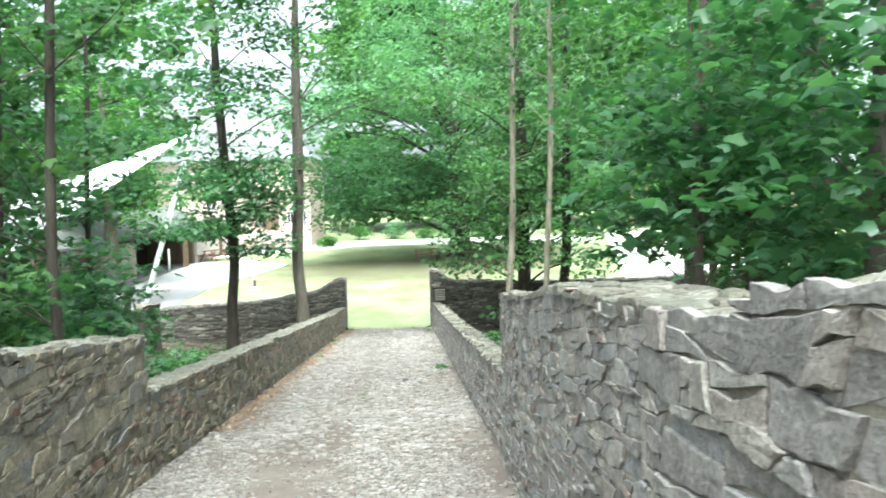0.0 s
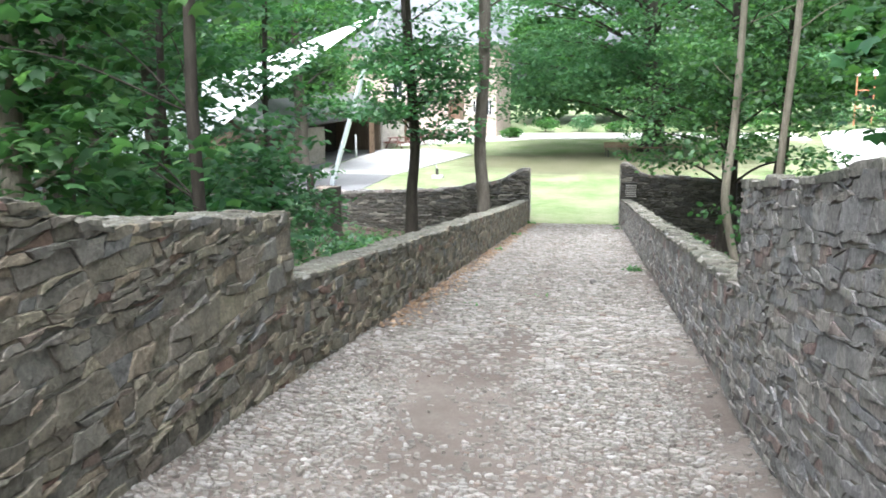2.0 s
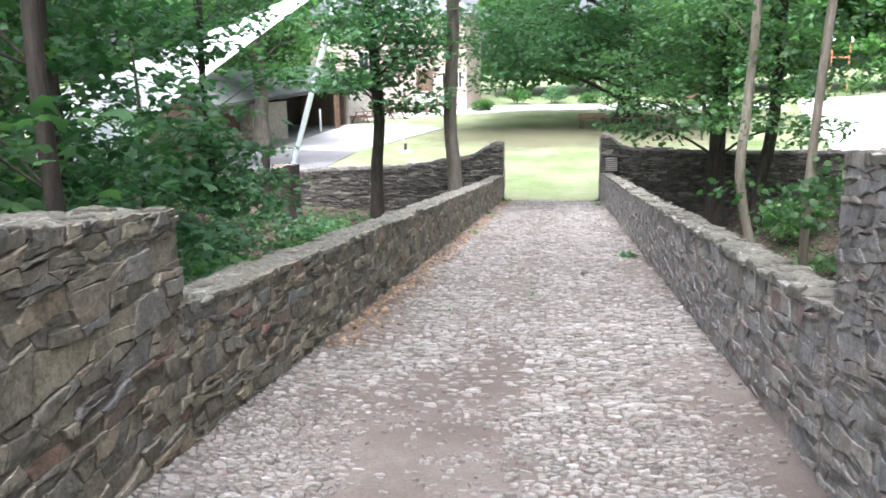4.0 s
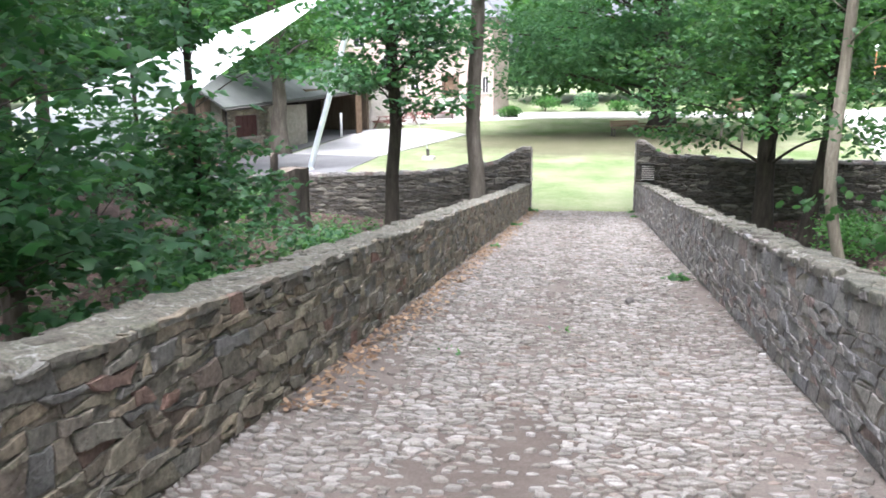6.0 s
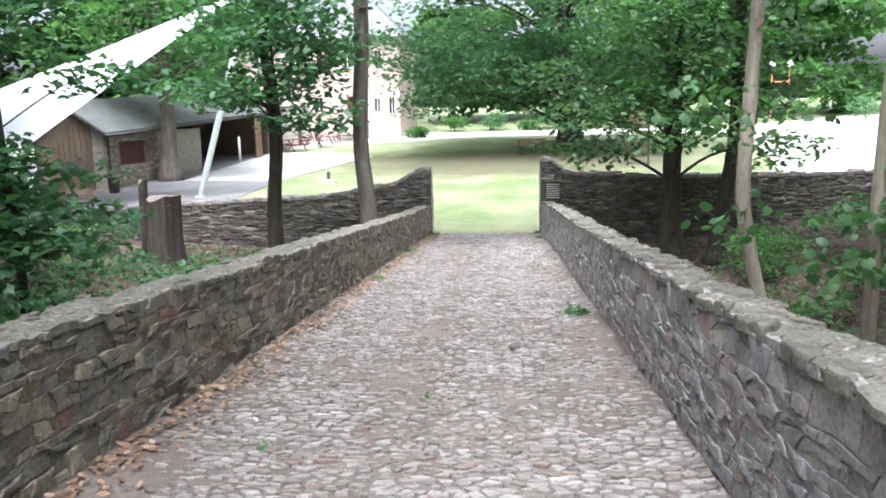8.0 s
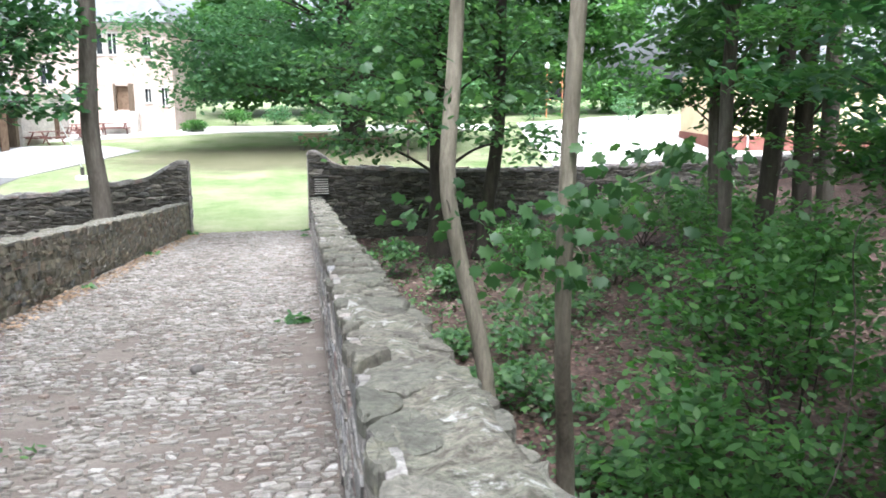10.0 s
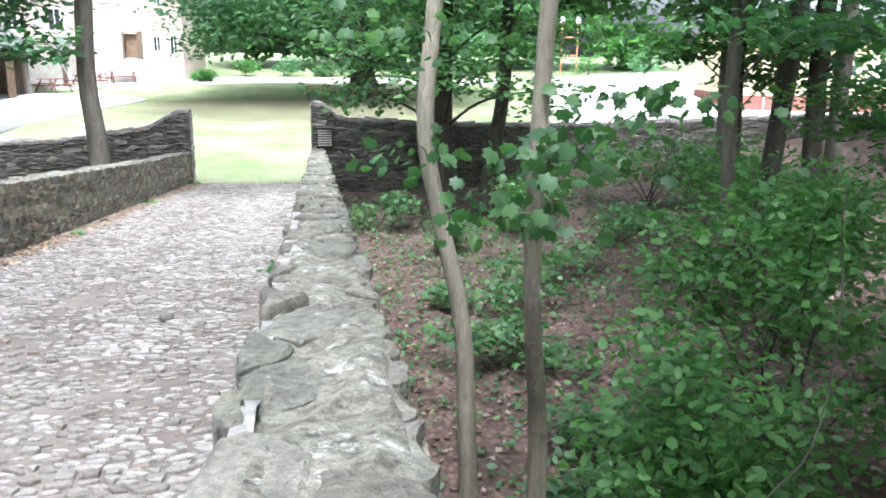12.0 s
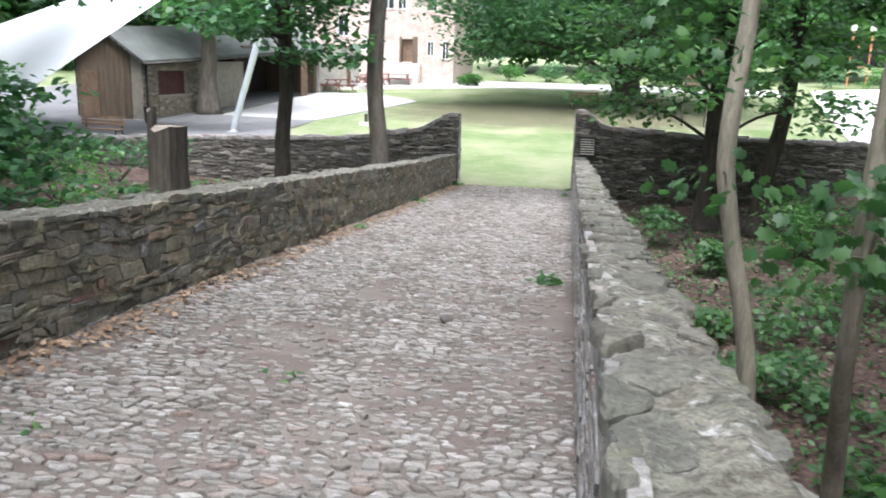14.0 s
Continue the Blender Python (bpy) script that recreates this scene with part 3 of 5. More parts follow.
def build_floor():
    ys = list(np.linspace(-9.0, GATE + 0.35, 110))
    xs = list(np.linspace(-1.66, 1.69, 24))

    def z(x, y):
        edge = max(0.0, abs(x) - 1.25)
        return bridge_z(y) + 0.06 * edge + 0.012 * noise.noise((x * 1.3, y * 1.3, 0)) - 0.009

    verts = [(x, y, z(x, y)) for y in ys for x in xs]
    nx = len(xs)
    faces = [(j * nx + i, j * nx + i + 1, (j + 1) * nx + i + 1, (j + 1) * nx + i) for j in range(len(ys) - 1) for i in range(nx - 1)]
    b = len(verts)
    rim = [j * nx for j in range(len(ys))] + [j * nx + nx - 1 for j in reversed(range(len(ys)))]
    verts += [(verts[i][0], verts[i][1], verts[i][2] - 0.5) for i in rim]
    for k in range(len(rim)):
        k2 = (k + 1) % len(rim)
        faces.append((rim[k], rim[k2], b + k2, b + k))
    faces.append(tuple(range(b, b + len(rim))))
    root = tagged(put("floor", verts, faces, M_SAND, smooth=True), "cobbled bridge roadway bedded in pale sand", "roadway", kind="structure")
    r = random.Random(5)
    polys = []
    for p in cells(-5.0, 0.5, -1.6, 1.63, 0.1, 0.13, 0.2, 20, 0.42) + cells(0.5, 6.5, -1.6, 1.63, 0.034, 0.05, 0.2, 23, 0.46) + cells(6.5, 17.0, -1.6, 1.63, 0.047, 0.08, 0.16, 21, 0.47) + cells(17.0, GATE + 0.1, -1.6, 1.63, 0.058, 0.095, 0.18, 22, 0.44):
        u = sum(q[0] for q in p) / len(p)
        v = sum(q[1] for q in p) / len(p)
        track = math.exp(-((v + 0.1 + 0.25 * noise.noise((u * 0.35, 4, 1))) / 0.22) ** 2)
        worn_or_shaded = 1.1 * noise.noise((v * 0.9, u * 0.5, 9)) + 0.45 * noise.noise((v * 3, u * 3, 2)) - 1.1 * max(0.0, abs(v) - 1.3) - 0.38 * track - 0.12 * smoothstep(7.0, 4.0, u)
        if worn_or_shaded > -0.46 + r.uniform(-0.4, 0.4) and r.random() > 0.05:
            k = r.uniform(0.72, 1.02) * (1.0 if worn_or_shaded > 0 else 0.82)
            polys.append([(u + (q[0] - u) * k, v + (q[1] - v) * k) for q in p])
    lay(polys, lambda u, v, w: (v, u, z(v, u) + w - 0.006), root, M_COBBLE, "cobble", 0.006, 0.022, (8.6, 9.1), rounded=False, seed=6, dome=0.06, inset=0.86, flip=True, shoulder=0.75)


build_floor()


def gate_wall(name, x0, x1, top, seeds, label, near):
    """Dry-stacked wall across the far bank, its flat stones in low courses."""
    root = tagged(empty(name), label, "stone wall", kind="structure")
    xs = list(np.linspace(x0, x1, max(8, int(abs(x1 - x0) / 0.3))))
    rings = []
    for x in xs:
        t = top(x)
        rings.append([(x, GATE, -4.6), (x, GATE, t - 0.05), (x, GATE + 0.05, t), (x, GATE + 0.42, t), (x, GATE + 0.47, t - 0.05), (x, GATE + 0.5, -4.6)])
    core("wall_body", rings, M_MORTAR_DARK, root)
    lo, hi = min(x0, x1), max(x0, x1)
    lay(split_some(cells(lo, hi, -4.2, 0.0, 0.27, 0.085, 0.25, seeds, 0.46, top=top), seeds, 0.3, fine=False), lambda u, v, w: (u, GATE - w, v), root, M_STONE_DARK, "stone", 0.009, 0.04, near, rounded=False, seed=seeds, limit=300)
    lay(cells(lo, hi, -0.04, 0.5, 0.3, 0.2, 0.2, seeds + 1), lambda u, v, w: (u, GATE + v, top(u) - 0.02 + w), root, M_STONE_GREY, "capstone", 0.012, 0.06, None, rounded=False, seed=seeds + 2, dome=0.1, inset=0.88, relief=(0.2, 1.6), shoulder=0.8)
    end = x0
    s = 1 if x1 > x0 else -1
    lay(cells(GATE, GATE + 0.48, -3.0, top(x0) - 0.02, 0.24, 0.13, 0.15, seeds + 3), lambda u, v, w: (end - s * w, u, v), root, M_STONE_GREY, "jamb_stone", 0.01, 0.03, None, seed=seeds + 4, flip=s > 0)
    return root


def top_left(x):
    d = -x - 1.62
    return -0.85 - 0.5 * smoothstep(0.15, 1.3, d) - 0.32 * smoothstep(1.0, 4.0, d) - 0.28 * smoothstep(3.0, 12.0, d) + 0.04 * noise.noise((x * 1.3, 2, 0)) + 0.03 * noise.noise((x * 4, 2, 0))


def top_right(x):
    d = x - 1.62
    return -0.64 - 0.42 * smoothstep(0.12, 0.9, d) - 0.16 * smoothstep(0.8, 4.0, d) + 0.22 * smoothstep(7, 15, d) + 0.035 * noise.noise((x * 1.3, 4, 0)) + 0.025 * noise.noise((x * 4, 4, 0))


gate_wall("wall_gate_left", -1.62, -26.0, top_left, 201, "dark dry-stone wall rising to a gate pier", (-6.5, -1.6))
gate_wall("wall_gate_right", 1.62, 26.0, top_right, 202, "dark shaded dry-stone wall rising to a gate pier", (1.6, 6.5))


# ---------------------------------------------------------------- leaves and trees
def leaf_shape(kind):
    """Outline and faces of one leaf, stem at the origin, tip along +y, about 1 long."""
    if kind == "maple":
        o = [(0, 0.1), (0.26, -0.06), (0.36, 0.14), (0.6, 0.3), (0.44, 0.47), (0.47, 0.72), (0.22, 0.7), (0, 1.0),
             (-0.22, 0.7), (-0.47, 0.72), (-0.44, 0.47), (-0.6, 0.3), (-0.36, 0.14), (-0.26, -0.06)]
        v = [(x, y, -0.18 * abs(x) - 0.12 * y * y) for x, y in o] + [(0, 0.42, 0.03)]
        n = len(o)
        f = [(i, (i + 1) % n, n) for i in range(n)]
    elif kind == "lobed":
        v = [(0, 0.05, 0), (0.34, 0.02, -0.08), (0.5, 0.4, -0.14), (0.24, 0.5, -0.06), (0, 1.0, -0.14), (-0.24, 0.5, -0.06), (-0.5, 0.4, -0.14), (-0.34, 0.02, -0.08), (0, 0.4, 0.03)]
        f = [(i, (i + 1) % 8, 8) for i in range(8)]
    elif kind == "oval":
        v = [(0, 0, 0), (0.26, 0.3, -0.06), (0.24, 0.68, -0.1), (0, 1, -0.14), (-0.24, 0.68, -0.1), (-0.26, 0.3, -0.06)]
        f = [(0, 1, 5), (1, 2, 5), (5, 2, 4), (2, 3, 4)]
    else:
        v = [(0, 0, 0), (0.42, 0.45, -0.1), (0, 1, -0.12), (-0.42, 0.45, -0.1)]
        f = [(0, 1, 2), (0, 2, 3)]
    return np.array(v, float), np.array(f, int)


def leaf_mesh(name, spots, size, kind, mat, spread=0.55, vary=0.35, droop=0.35):
    """All leaves of one crown as one mesh. spots: (n, 3)."""
    tv, tf = leaf_shape(kind)
    n = len(spots)
    yaw = nrng.uniform(0, 2 * np.pi, n)
    nx, ny = nrng.normal(0, spread, n), nrng.normal(0, spread, n)
    normal = np.stack([nx, ny, np.ones(n)], 1)
    normal /= np.linalg.norm(normal, axis=1)[:, None]
    ahead = np.stack([np.cos(yaw), np.sin(yaw), -droop + 0 * yaw], 1)
    ahead -= normal * (ahead * normal).sum(1)[:, None]
    ahead /= np.linalg.norm(ahead, axis=1)[:, None]
    right = np.cross(ahead, normal)
    s = size * nrng.uniform(1 - vary, 1 + vary, n)
    v = spots[:, None, :] + s[:, None, None] * (tv[None, :, 0:1] * right[:, None, :] + tv[None, :, 1:2] * ahead[:, None, :] + tv[None, :, 2:3] * normal[:, None, :])
    v = v.reshape(-1, 3)
    f = (tf[None] + (np.arange(n) * len(tv))[:, None, None]).reshape(-1, 3)
    me = bpy.data.meshes.new(name)
    me.vertices.add(len(v))
    me.vertices.foreach_set("co", v.ravel())
    me.loops.add(len(f) * 3)
    me.loops.foreach_set("vertex_index", f.ravel())
    me.polygons.add(len(f))
    me.polygons.foreach_set("loop_start", np.arange(len(f)) * 3)
    me.materials.append(mat)
    me.update(calc_edges=True)
    return me


def sprays(center, radii, count, per, spray=0.35, flat=0.17, hollow=0.3):
    """Leaf places in small flat sprays, spread through an ellipsoid, thinner towards its heart."""
    d = nrng.normal(0, 1, (count, 3))
    d /= np.linalg.norm(d, axis=1)[:, None]
    rad = (hollow + (1 - hollow) * nrng.uniform(0, 1, (count, 1))) ** 0.6
    c = np.array(center) + d * rad * np.array(radii)
    p = np.repeat(c, per, 0) + nrng.normal(0, 1, (count * per, 3)) * np.array((spray, spray, spray * flat))
    return p


def tree(name, trunk, clusters, leaf, kind, leaf_mat, bark, label, category="tree", group="", spray=0.35, sides=10, limb_r=0.2, per=14, spread=0.55, droop=0.35):
    """trunk: (x, y, z, r) from the root up; clusters: (centre, radii, sprays)."""
    root = tagged(empty(name, trunk[0][:3]), label, category, group)
    base = Vector(trunk[0][:3])
    path = smooth_path(trunk, 4)
    flare = [(p[0], p[1], p[2], p[3] * (1 + 0.5 * math.exp(-(p[2] - trunk[0][2]) / max(0.12, 2 * trunk[0][3])))) for p in path]
    v, f = tube([(p[0] - base.x, p[1] - base.y, p[2] - base.z, p[3]) for p in flare], sides, 0.12)
    put("trunk", v, f, bark, root, smooth=True)
    spots = []
    for c, radii, count in clusters:
        cz = c[2]
        below = [p for p in path if p[2] < cz - 0.25 * math.hypot(c[0] - p[0], c[1] - p[1])] or [path[0]]
        st = below[-1]
        if math.dist(st[:3], c) > 0.4:
            r0 = max(0.008, st[3] * limb_r)
            mid = ((st[0] + c[0]) / 2 + rng.uniform(-0.15, 0.15), (st[1] + c[1]) / 2 + rng.uniform(-0.15, 0.15), (st[2] + c[2]) / 2 + 0.08 * math.dist(st[:3], c), r0 * 0.7)
            v, f = tube([(p[0] - base.x, p[1] - base.y, p[2] - base.z, p[3]) for p in smooth_path([(*st[:3], r0), mid, (*c, r0 * 0.3)], 4)], 6)
            put("limb", v, f, bark, root, smooth=True)
        spots.append(sprays(c, radii, count, per, spray))
    if spots:
        me = leaf_mesh("crown", np.concatenate(spots) - np.array(base), leaf, kind, leaf_mat, spread, 0.35, droop)
        ob = new("crown", me)
        ob.parent = root
    return root


def ring_clusters(x, y, z0, z1, reach, n, size, count, seed, flat=0.45):
    """Clusters of foliage round an axis, from z0 to z1."""
    r = random.Random(seed)
    out = []
    for k in range(n):
        t = (k + r.random()) / n
        z = z0 + (z1 - z0) * t
        an = k * 2.4 + r.uniform(-0.5, 0.5)
        d = reach * r.uniform(0.35, 1.0) * (1 - 0.45 * t * t)
        s = size * r.uniform(0.75, 1.25)
        out.append(((x + d * math.cos(an), y + d * math.sin(an), z + r.uniform(-0.2, 0.2)), (s, s, s * flat), count))
    return out


def gz(x, y):
    return ground_z(x, y) - 0.08


# moat trees beside the far end of the bridge
tree("tree", [(-4.72, 23.5, gz(-4.7, 23.5), 0.2), (-4.7, 23.5, -1.2, 0.165), (-4.58, 23.5, 0.2, 0.155), (-4.66, 23.5, 2.0, 0.15), (-4.9, 23.6, 6.0, 0.13), (-5.0, 23.6, 11.0, 0.05)],
     ring_clusters(-4.7, 23.3, 0.9, 3.6, 2.0, 15, 0.85, 26, 31) + ring_clusters(-4.8, 23.4, 3.6, 10.5, 3.2, 16, 1.2, 22, 32),
     0.17, "oval", M_LEAF_DARK, M_BARK_DARK, "dark-barked moat tree with low leafy sprays", group="moat trees")
tree("tree", [(-2.62, 23.4, gz(-2.6, 23.4), 0.22), (-2.5, 23.4, -1.4, 0.19), (-2.62, 23.4, 0.3, 0.175), (-2.5, 23.4, 2.6, 0.165), (-2.45, 23.3, 6.0, 0.14), (-2.3, 23.3, 11.0, 0.05)],
     ring_clusters(-2.4, 23.3, 5.0, 11.0, 3.4, 14, 1.3, 22, 33),
     0.17, "oval", M_LEAF, M_BARK, "grey-brown leaning moat tree with a bare lower trunk", group="moat trees")
# slim saplings by the parapet
tree("sapling", [(2.95, 12.2, gz(2.9, 12.2), 0.085), (2.86, 12.1, -2.4, 0.075), (2.78, 12.0, -1.2, 0.064), (2.57, 12.0, -0.25, 0.058), (2.5, 12.0, 0.3, 0.06), (2.6, 12.2, 1.2, 0.056), (2.64, 12.2, 2.6, 0.05), (2.7, 12.3, 6.0, 0.03)],
     [((2.4, 11.5, 0.15), (0.3, 0.3, 0.25), 4), ((2.3, 11.7, 0.9), (0.5, 0.5, 0.3), 8), ((2.9, 11.4, 1.7), (0.7, 0.7, 0.4), 10), ((2.2, 12.4, 2.2), (0.8, 0.8, 0.4), 10)] + ring_clusters(2.7, 12.3, 2.8, 6.5, 1.6, 8, 0.8, 14, 35),
     0.07, "maple", M_LEAF, M_BARK_PALE, "slim crooked maple sapling with smooth pale bark", group="maple saplings", per=8, spray=0.17, limb_r=0.14, spread=1.3, droop=1.6)
tree("sapling", [(3.14, 11.1, gz(3.14, 11.1), 0.07), (3.08, 11.0, -1.6, 0.06), (2.87, 10.5, -0.5, 0.048), (2.89, 10.5, 0.8, 0.045), (3.0, 10.5, 3.0, 0.04), (3.0, 10.5, 6.0, 0.02)],
     [((2.78, 10.2, 0.12), (0.22, 0.18, 0.22), 10), ((2.62, 10.2, -0.02), (0.12, 0.12, 0.12), 4), ((3.0, 10.25, 0.28), (0.15, 0.15, 0.12), 6), ((3.22, 10.25, 0.47), (0.2, 0.2, 0.07), 4), ((3.55, 10.35, 0.49), (0.26, 0.2, 0.09), 5)] + ring_clusters(3.2, 10.8, 2.6, 6.0, 1.5, 8, 0.8, 12, 36),
     0.074, "maple", M_LEAF, M_BARK_PALE, "slim straight maple sapling with large lobed leaves", group="maple saplings", per=8, spray=0.17, limb_r=0.14, spread=1.3, droop=1.6)
tree("tree", [(4.95, 26.7, gz(4.9, 26.7), 0.3), (4.9, 26.7, -2.4, 0.25), (4.9, 26.7, 0.5, 0.22), (4.9, 26.7, 4.0, 0.19), (4.8, 26.7, 10.5, 0.07)],
     ring_clusters(4.4, 25.8, -0.4, 3.5, 3.0, 18, 1.15, 26, 37) + ring_clusters(4.8, 26.4, 3.5, 10.5, 3.6, 15, 1.4, 22, 38),
     0.18, "oval", M_LEAF, M_BARK_DARK, "dark-trunked moat tree with leafy low branches", group="moat trees")
tree("tree", [(5.9, 26.0, gz(5.9, 26), 0.22), (5.95, 26.0, -2.2, 0.18), (6.3, 26.2, -0.2, 0.17), (6.4, 26.4, 2.0, 0.15), (6.5, 26.4, 9.0, 0.05)],
     ring_clusters(6.4, 26.0, 1.2, 9.0, 2.8, 16, 1.2, 22, 39),
     0.19, "oval", M_LEAF, M_BARK_DARK, "slender dark moat tree bending towards the light", group="moat trees")
for x, y, r, s, z0 in ((9.9, 22.0, 0.12, 42, 0.5), (10.4, 22.4, 0.13, 43, 0.2), (11.6, 21.5, 0.2, 44, 0.0), (7.4, 17.0, 0.1, 45, 1.2)):
    tree("tree", [(x, y, gz(x, y), r * 1.15), (x + 0.05, y, -1.5, r), (x - 0.05, y, 1.0, r * 0.92), (x + 0.1, y, 5.0, r * 0.75), (x, y, 9.0, r * 0.3)],
         ring_clusters(x, y, z0, 3.5, 1.9, 9, 0.85, 18, s) + ring_clusters(x, y, 3.5, 9.0, 2.8, 11, 1.2, 18, s + 100),
         0.18, "oval", M_LEAF if s % 2 else M_LEAF_BRIGHT, M_BARK_DARK if s % 3 else M_BARK, "moat tree with dark trunk and spreading leafy branches", group="moat trees")
for x, y, r, s in ((-13.0, 20.0, 0.15, 47), (-15.5, 25.0, 0.18, 48), (-18.0, 26.6, 0.16, 49), (-12.0, 15.0, 0.16, 50)):
    tree("tree", [(x, y, gz(x, y), r * 1.15), (x, y, 0.0, r), (x + 0.1, y, 4.0, r * 0.8), (x, y, 10.0, r * 0.3)],
         ring_clusters(x, y, 3.0, 10.0, 2.8, 15, 1.25, 22, s), 0.19, "oval", M_LEAF, M_BARK, "moat tree with high crown and bare trunk", group="moat trees")
# trees on the camera's side
for x, y, r, s, z0, m, bark, dense in ((-4.25, 6.2, 0.13, 51, 2.4, M_LEAF, M_BARK_PALE, 1.0), (-2.5, 6.1, 0.055, 52, 0.3, M_LEAF, M_BARK_DARK, 0.35), (-5.6, 10.8, 0.12, 53, -0.8, M_LEAF_DARK, M_BARK, 0.75), (-5.7, 15.2, 0.06, 54, -1.0, M_LEAF_DARK, M_BARK_DARK, 0.8), (-8.0, 13.0, 0.12, 55, 1.2, M_LEAF, M_BARK, 0.5), (-7.8, 8.0, 0.15, 56, 0.0, M_LEAF, M_BARK_DARK, 0.8), (-4.4, 9.0, 0.05, 58, -0.6, M_LEAF_DARK, M_BARK_DARK, 0.6)):
    tree("tree", [(x, y, gz(x, y), r * 1.2), (x + 0.05, y, -1.0, r), (x - 0.04, y, 1.5, r * 0.95), (x + 0.1, y, 5.0, r * 0.7), (x, y, 8.5, r * 0.3)],
         ring_clusters(min(x, -4.0), y, z0, min(1.0, z0 + 1.6), 1.2, 10 if z0 < 1 else 2, 0.65, int(28 * dense), s) + ring_clusters(min(x, -3.9), y, 1.2, 3.2, 1.3, 6, 0.7, int(26 * dense), s + 50) + ring_clusters(x, y, 3.2, 7.5, 2.0, 7, 1.0, int(22 * dense), s + 100),
         0.135, "lobed", m, bark, "young moat maple with dense low foliage", group="moat maples", per=10, spray=0.26, spread=0.5)
for x, y, r, s, z0 in ((3.9, 6.8, 0.07, 61, 1.3), (5.2, 8.4, 0.11, 62, 0.6), (4.2, 4.0, 0.1, 63, 0.9), (6.8, 6.0, 0.14, 64, 0.9), (7.2, 12.6, 0.12, 65, 0.8)):
    tree("tree", [(x, y, gz(x, y), r * 1.2), (x + 0.05, y, -1.0, r), (x - 0.04, y, 1.5, r * 0.95), (x + 0.1, y, 5.0, r * 0.7), (x, y, 8.5, r * 0.3)],
         ring_clusters(x, y, z0, 3.4, 1.3, 11, 0.8, 24, s) + ring_clusters(x, y, 3.6, 6.5, 1.5, 5, 0.9, 16, s + 100),
         0.135, "lobed", M_LEAF_DARK if s % 2 else M_LEAF_BRIGHT, M_BARK, "young moat maple with broad lobed leaves", group="moat maples", per=10, spray=0.26, spread=0.5)
# tall moat trees, their unseen crowns added to shade the bridge and moat
for x, y, s in ((-5.2, 8.0, 81), (5.6, 7.5, 82), (-9.5, 9.5, 83), (9.0, 14.0, 84), (-5.5, 0.5, 85), (5.5, 0.0, 86), (9.0, 9.0, 87)):
    tree("shade_tree", [(x, y, gz(x, y), 0.2), (x, y, 0.0, 0.17), (x * 0.97, y, 4.0, 0.15), (x * 0.9, y, 9.0, 0.1), (x * 0.85, y, 13.0, 0.04)],
         ring_clusters(x * 0.75, y, 7.5, 12.0, 3.6, 8, 1.3, 14, s), 0.24, "oval", M_LEAF, M_BARK, "tall moat tree with an unseen crown added for shade", group="tall moat trees")
# a young maple before the dry-stone wall
tree("tree", [(-10.4, 21.2, gz(-10.4, 21.2), 0.08), (-10.35, 21.2, -1.2, 0.065), (-10.2, 21.1, 0.6, 0.05), (-10.2, 21.0, 2.4, 0.025)],
     [((-9.5, 20.6, -0.55), (0.7, 0.6, 0.18), 26), ((-9.0, 20.3, -0.95), (0.6, 0.5, 0.16), 20), ((-10.2, 20.5, -0.2), (0.8, 0.6, 0.18), 28), ((-9.6, 20.6, 0.25), (0.7, 0.6, 0.16), 22), ((-10.6, 20.6, 0.6), (0.8, 0.7, 0.2), 26), ((-10.9, 20.4, -0.8), (0.8, 0.6, 0.2), 26)],
     0.13, "lobed", M_LEAF_BRIGHT, M_BARK_DARK, "young maple with loose layered boughs", group="moat maples", per=9, spray=0.24, spread=0.4)
# fine-leaved boughs that reach in over the moat shrubs
tree("tree", [(9.4, 14.6, gz(9.4, 14.6), 0.16), (9.3, 14.6, -1.0, 0.14), (9.4, 14.6, 2.0, 0.12), (9.3, 14.6, 7.0, 0.05)],
     [((7.1, 14.1, 0.35), (0.7, 0.6, 0.16), 40), ((7.5, 14.0, 0.0), (0.8, 0.6, 0.16), 40), ((7.2, 14.6, 0.95), (0.8, 0.6, 0.16), 40), ((7.9, 14.2, 1.3), (0.9, 0.6, 0.18), 40), ((7.0, 14.9, 1.6), (0.8, 0.7, 0.2), 36), ((8.2, 14.0, -0.4), (0.7, 0.6, 0.18), 36), ((7.8, 15.0, 2.1), (1.0, 0.8, 0.25), 40)],
     0.085, "oval", M_LEAF_BRIGHT, M_BARK, "moat tree with fine drooping leafy boughs", group="moat trees", per=16, spray=0.22, spread=0.35)
for x, y, r, lean, mat in ((8.35, 17.6, 0.14, 0.35, M_BARK_DARK), (9.2, 17.3, 0.12, -0.05, M_BARK)):
    tree("tree", [(x, y, gz(x, y), r * 1.3), (x, y, -1.8, r * 1.05), (x + lean * 0.5, y, 0.6, r), (x + lean, y, 3.0, r * 0.85), (x + lean * 1.3, y, 7.5, r * 0.4)],
         ring_clusters(x + lean, y, 3.4, 7.5, 1.8, 5, 0.9, 14, 91), 0.15, "oval", M_LEAF_BRIGHT, mat, "moat tree with a bare lower trunk", group="moat trees")
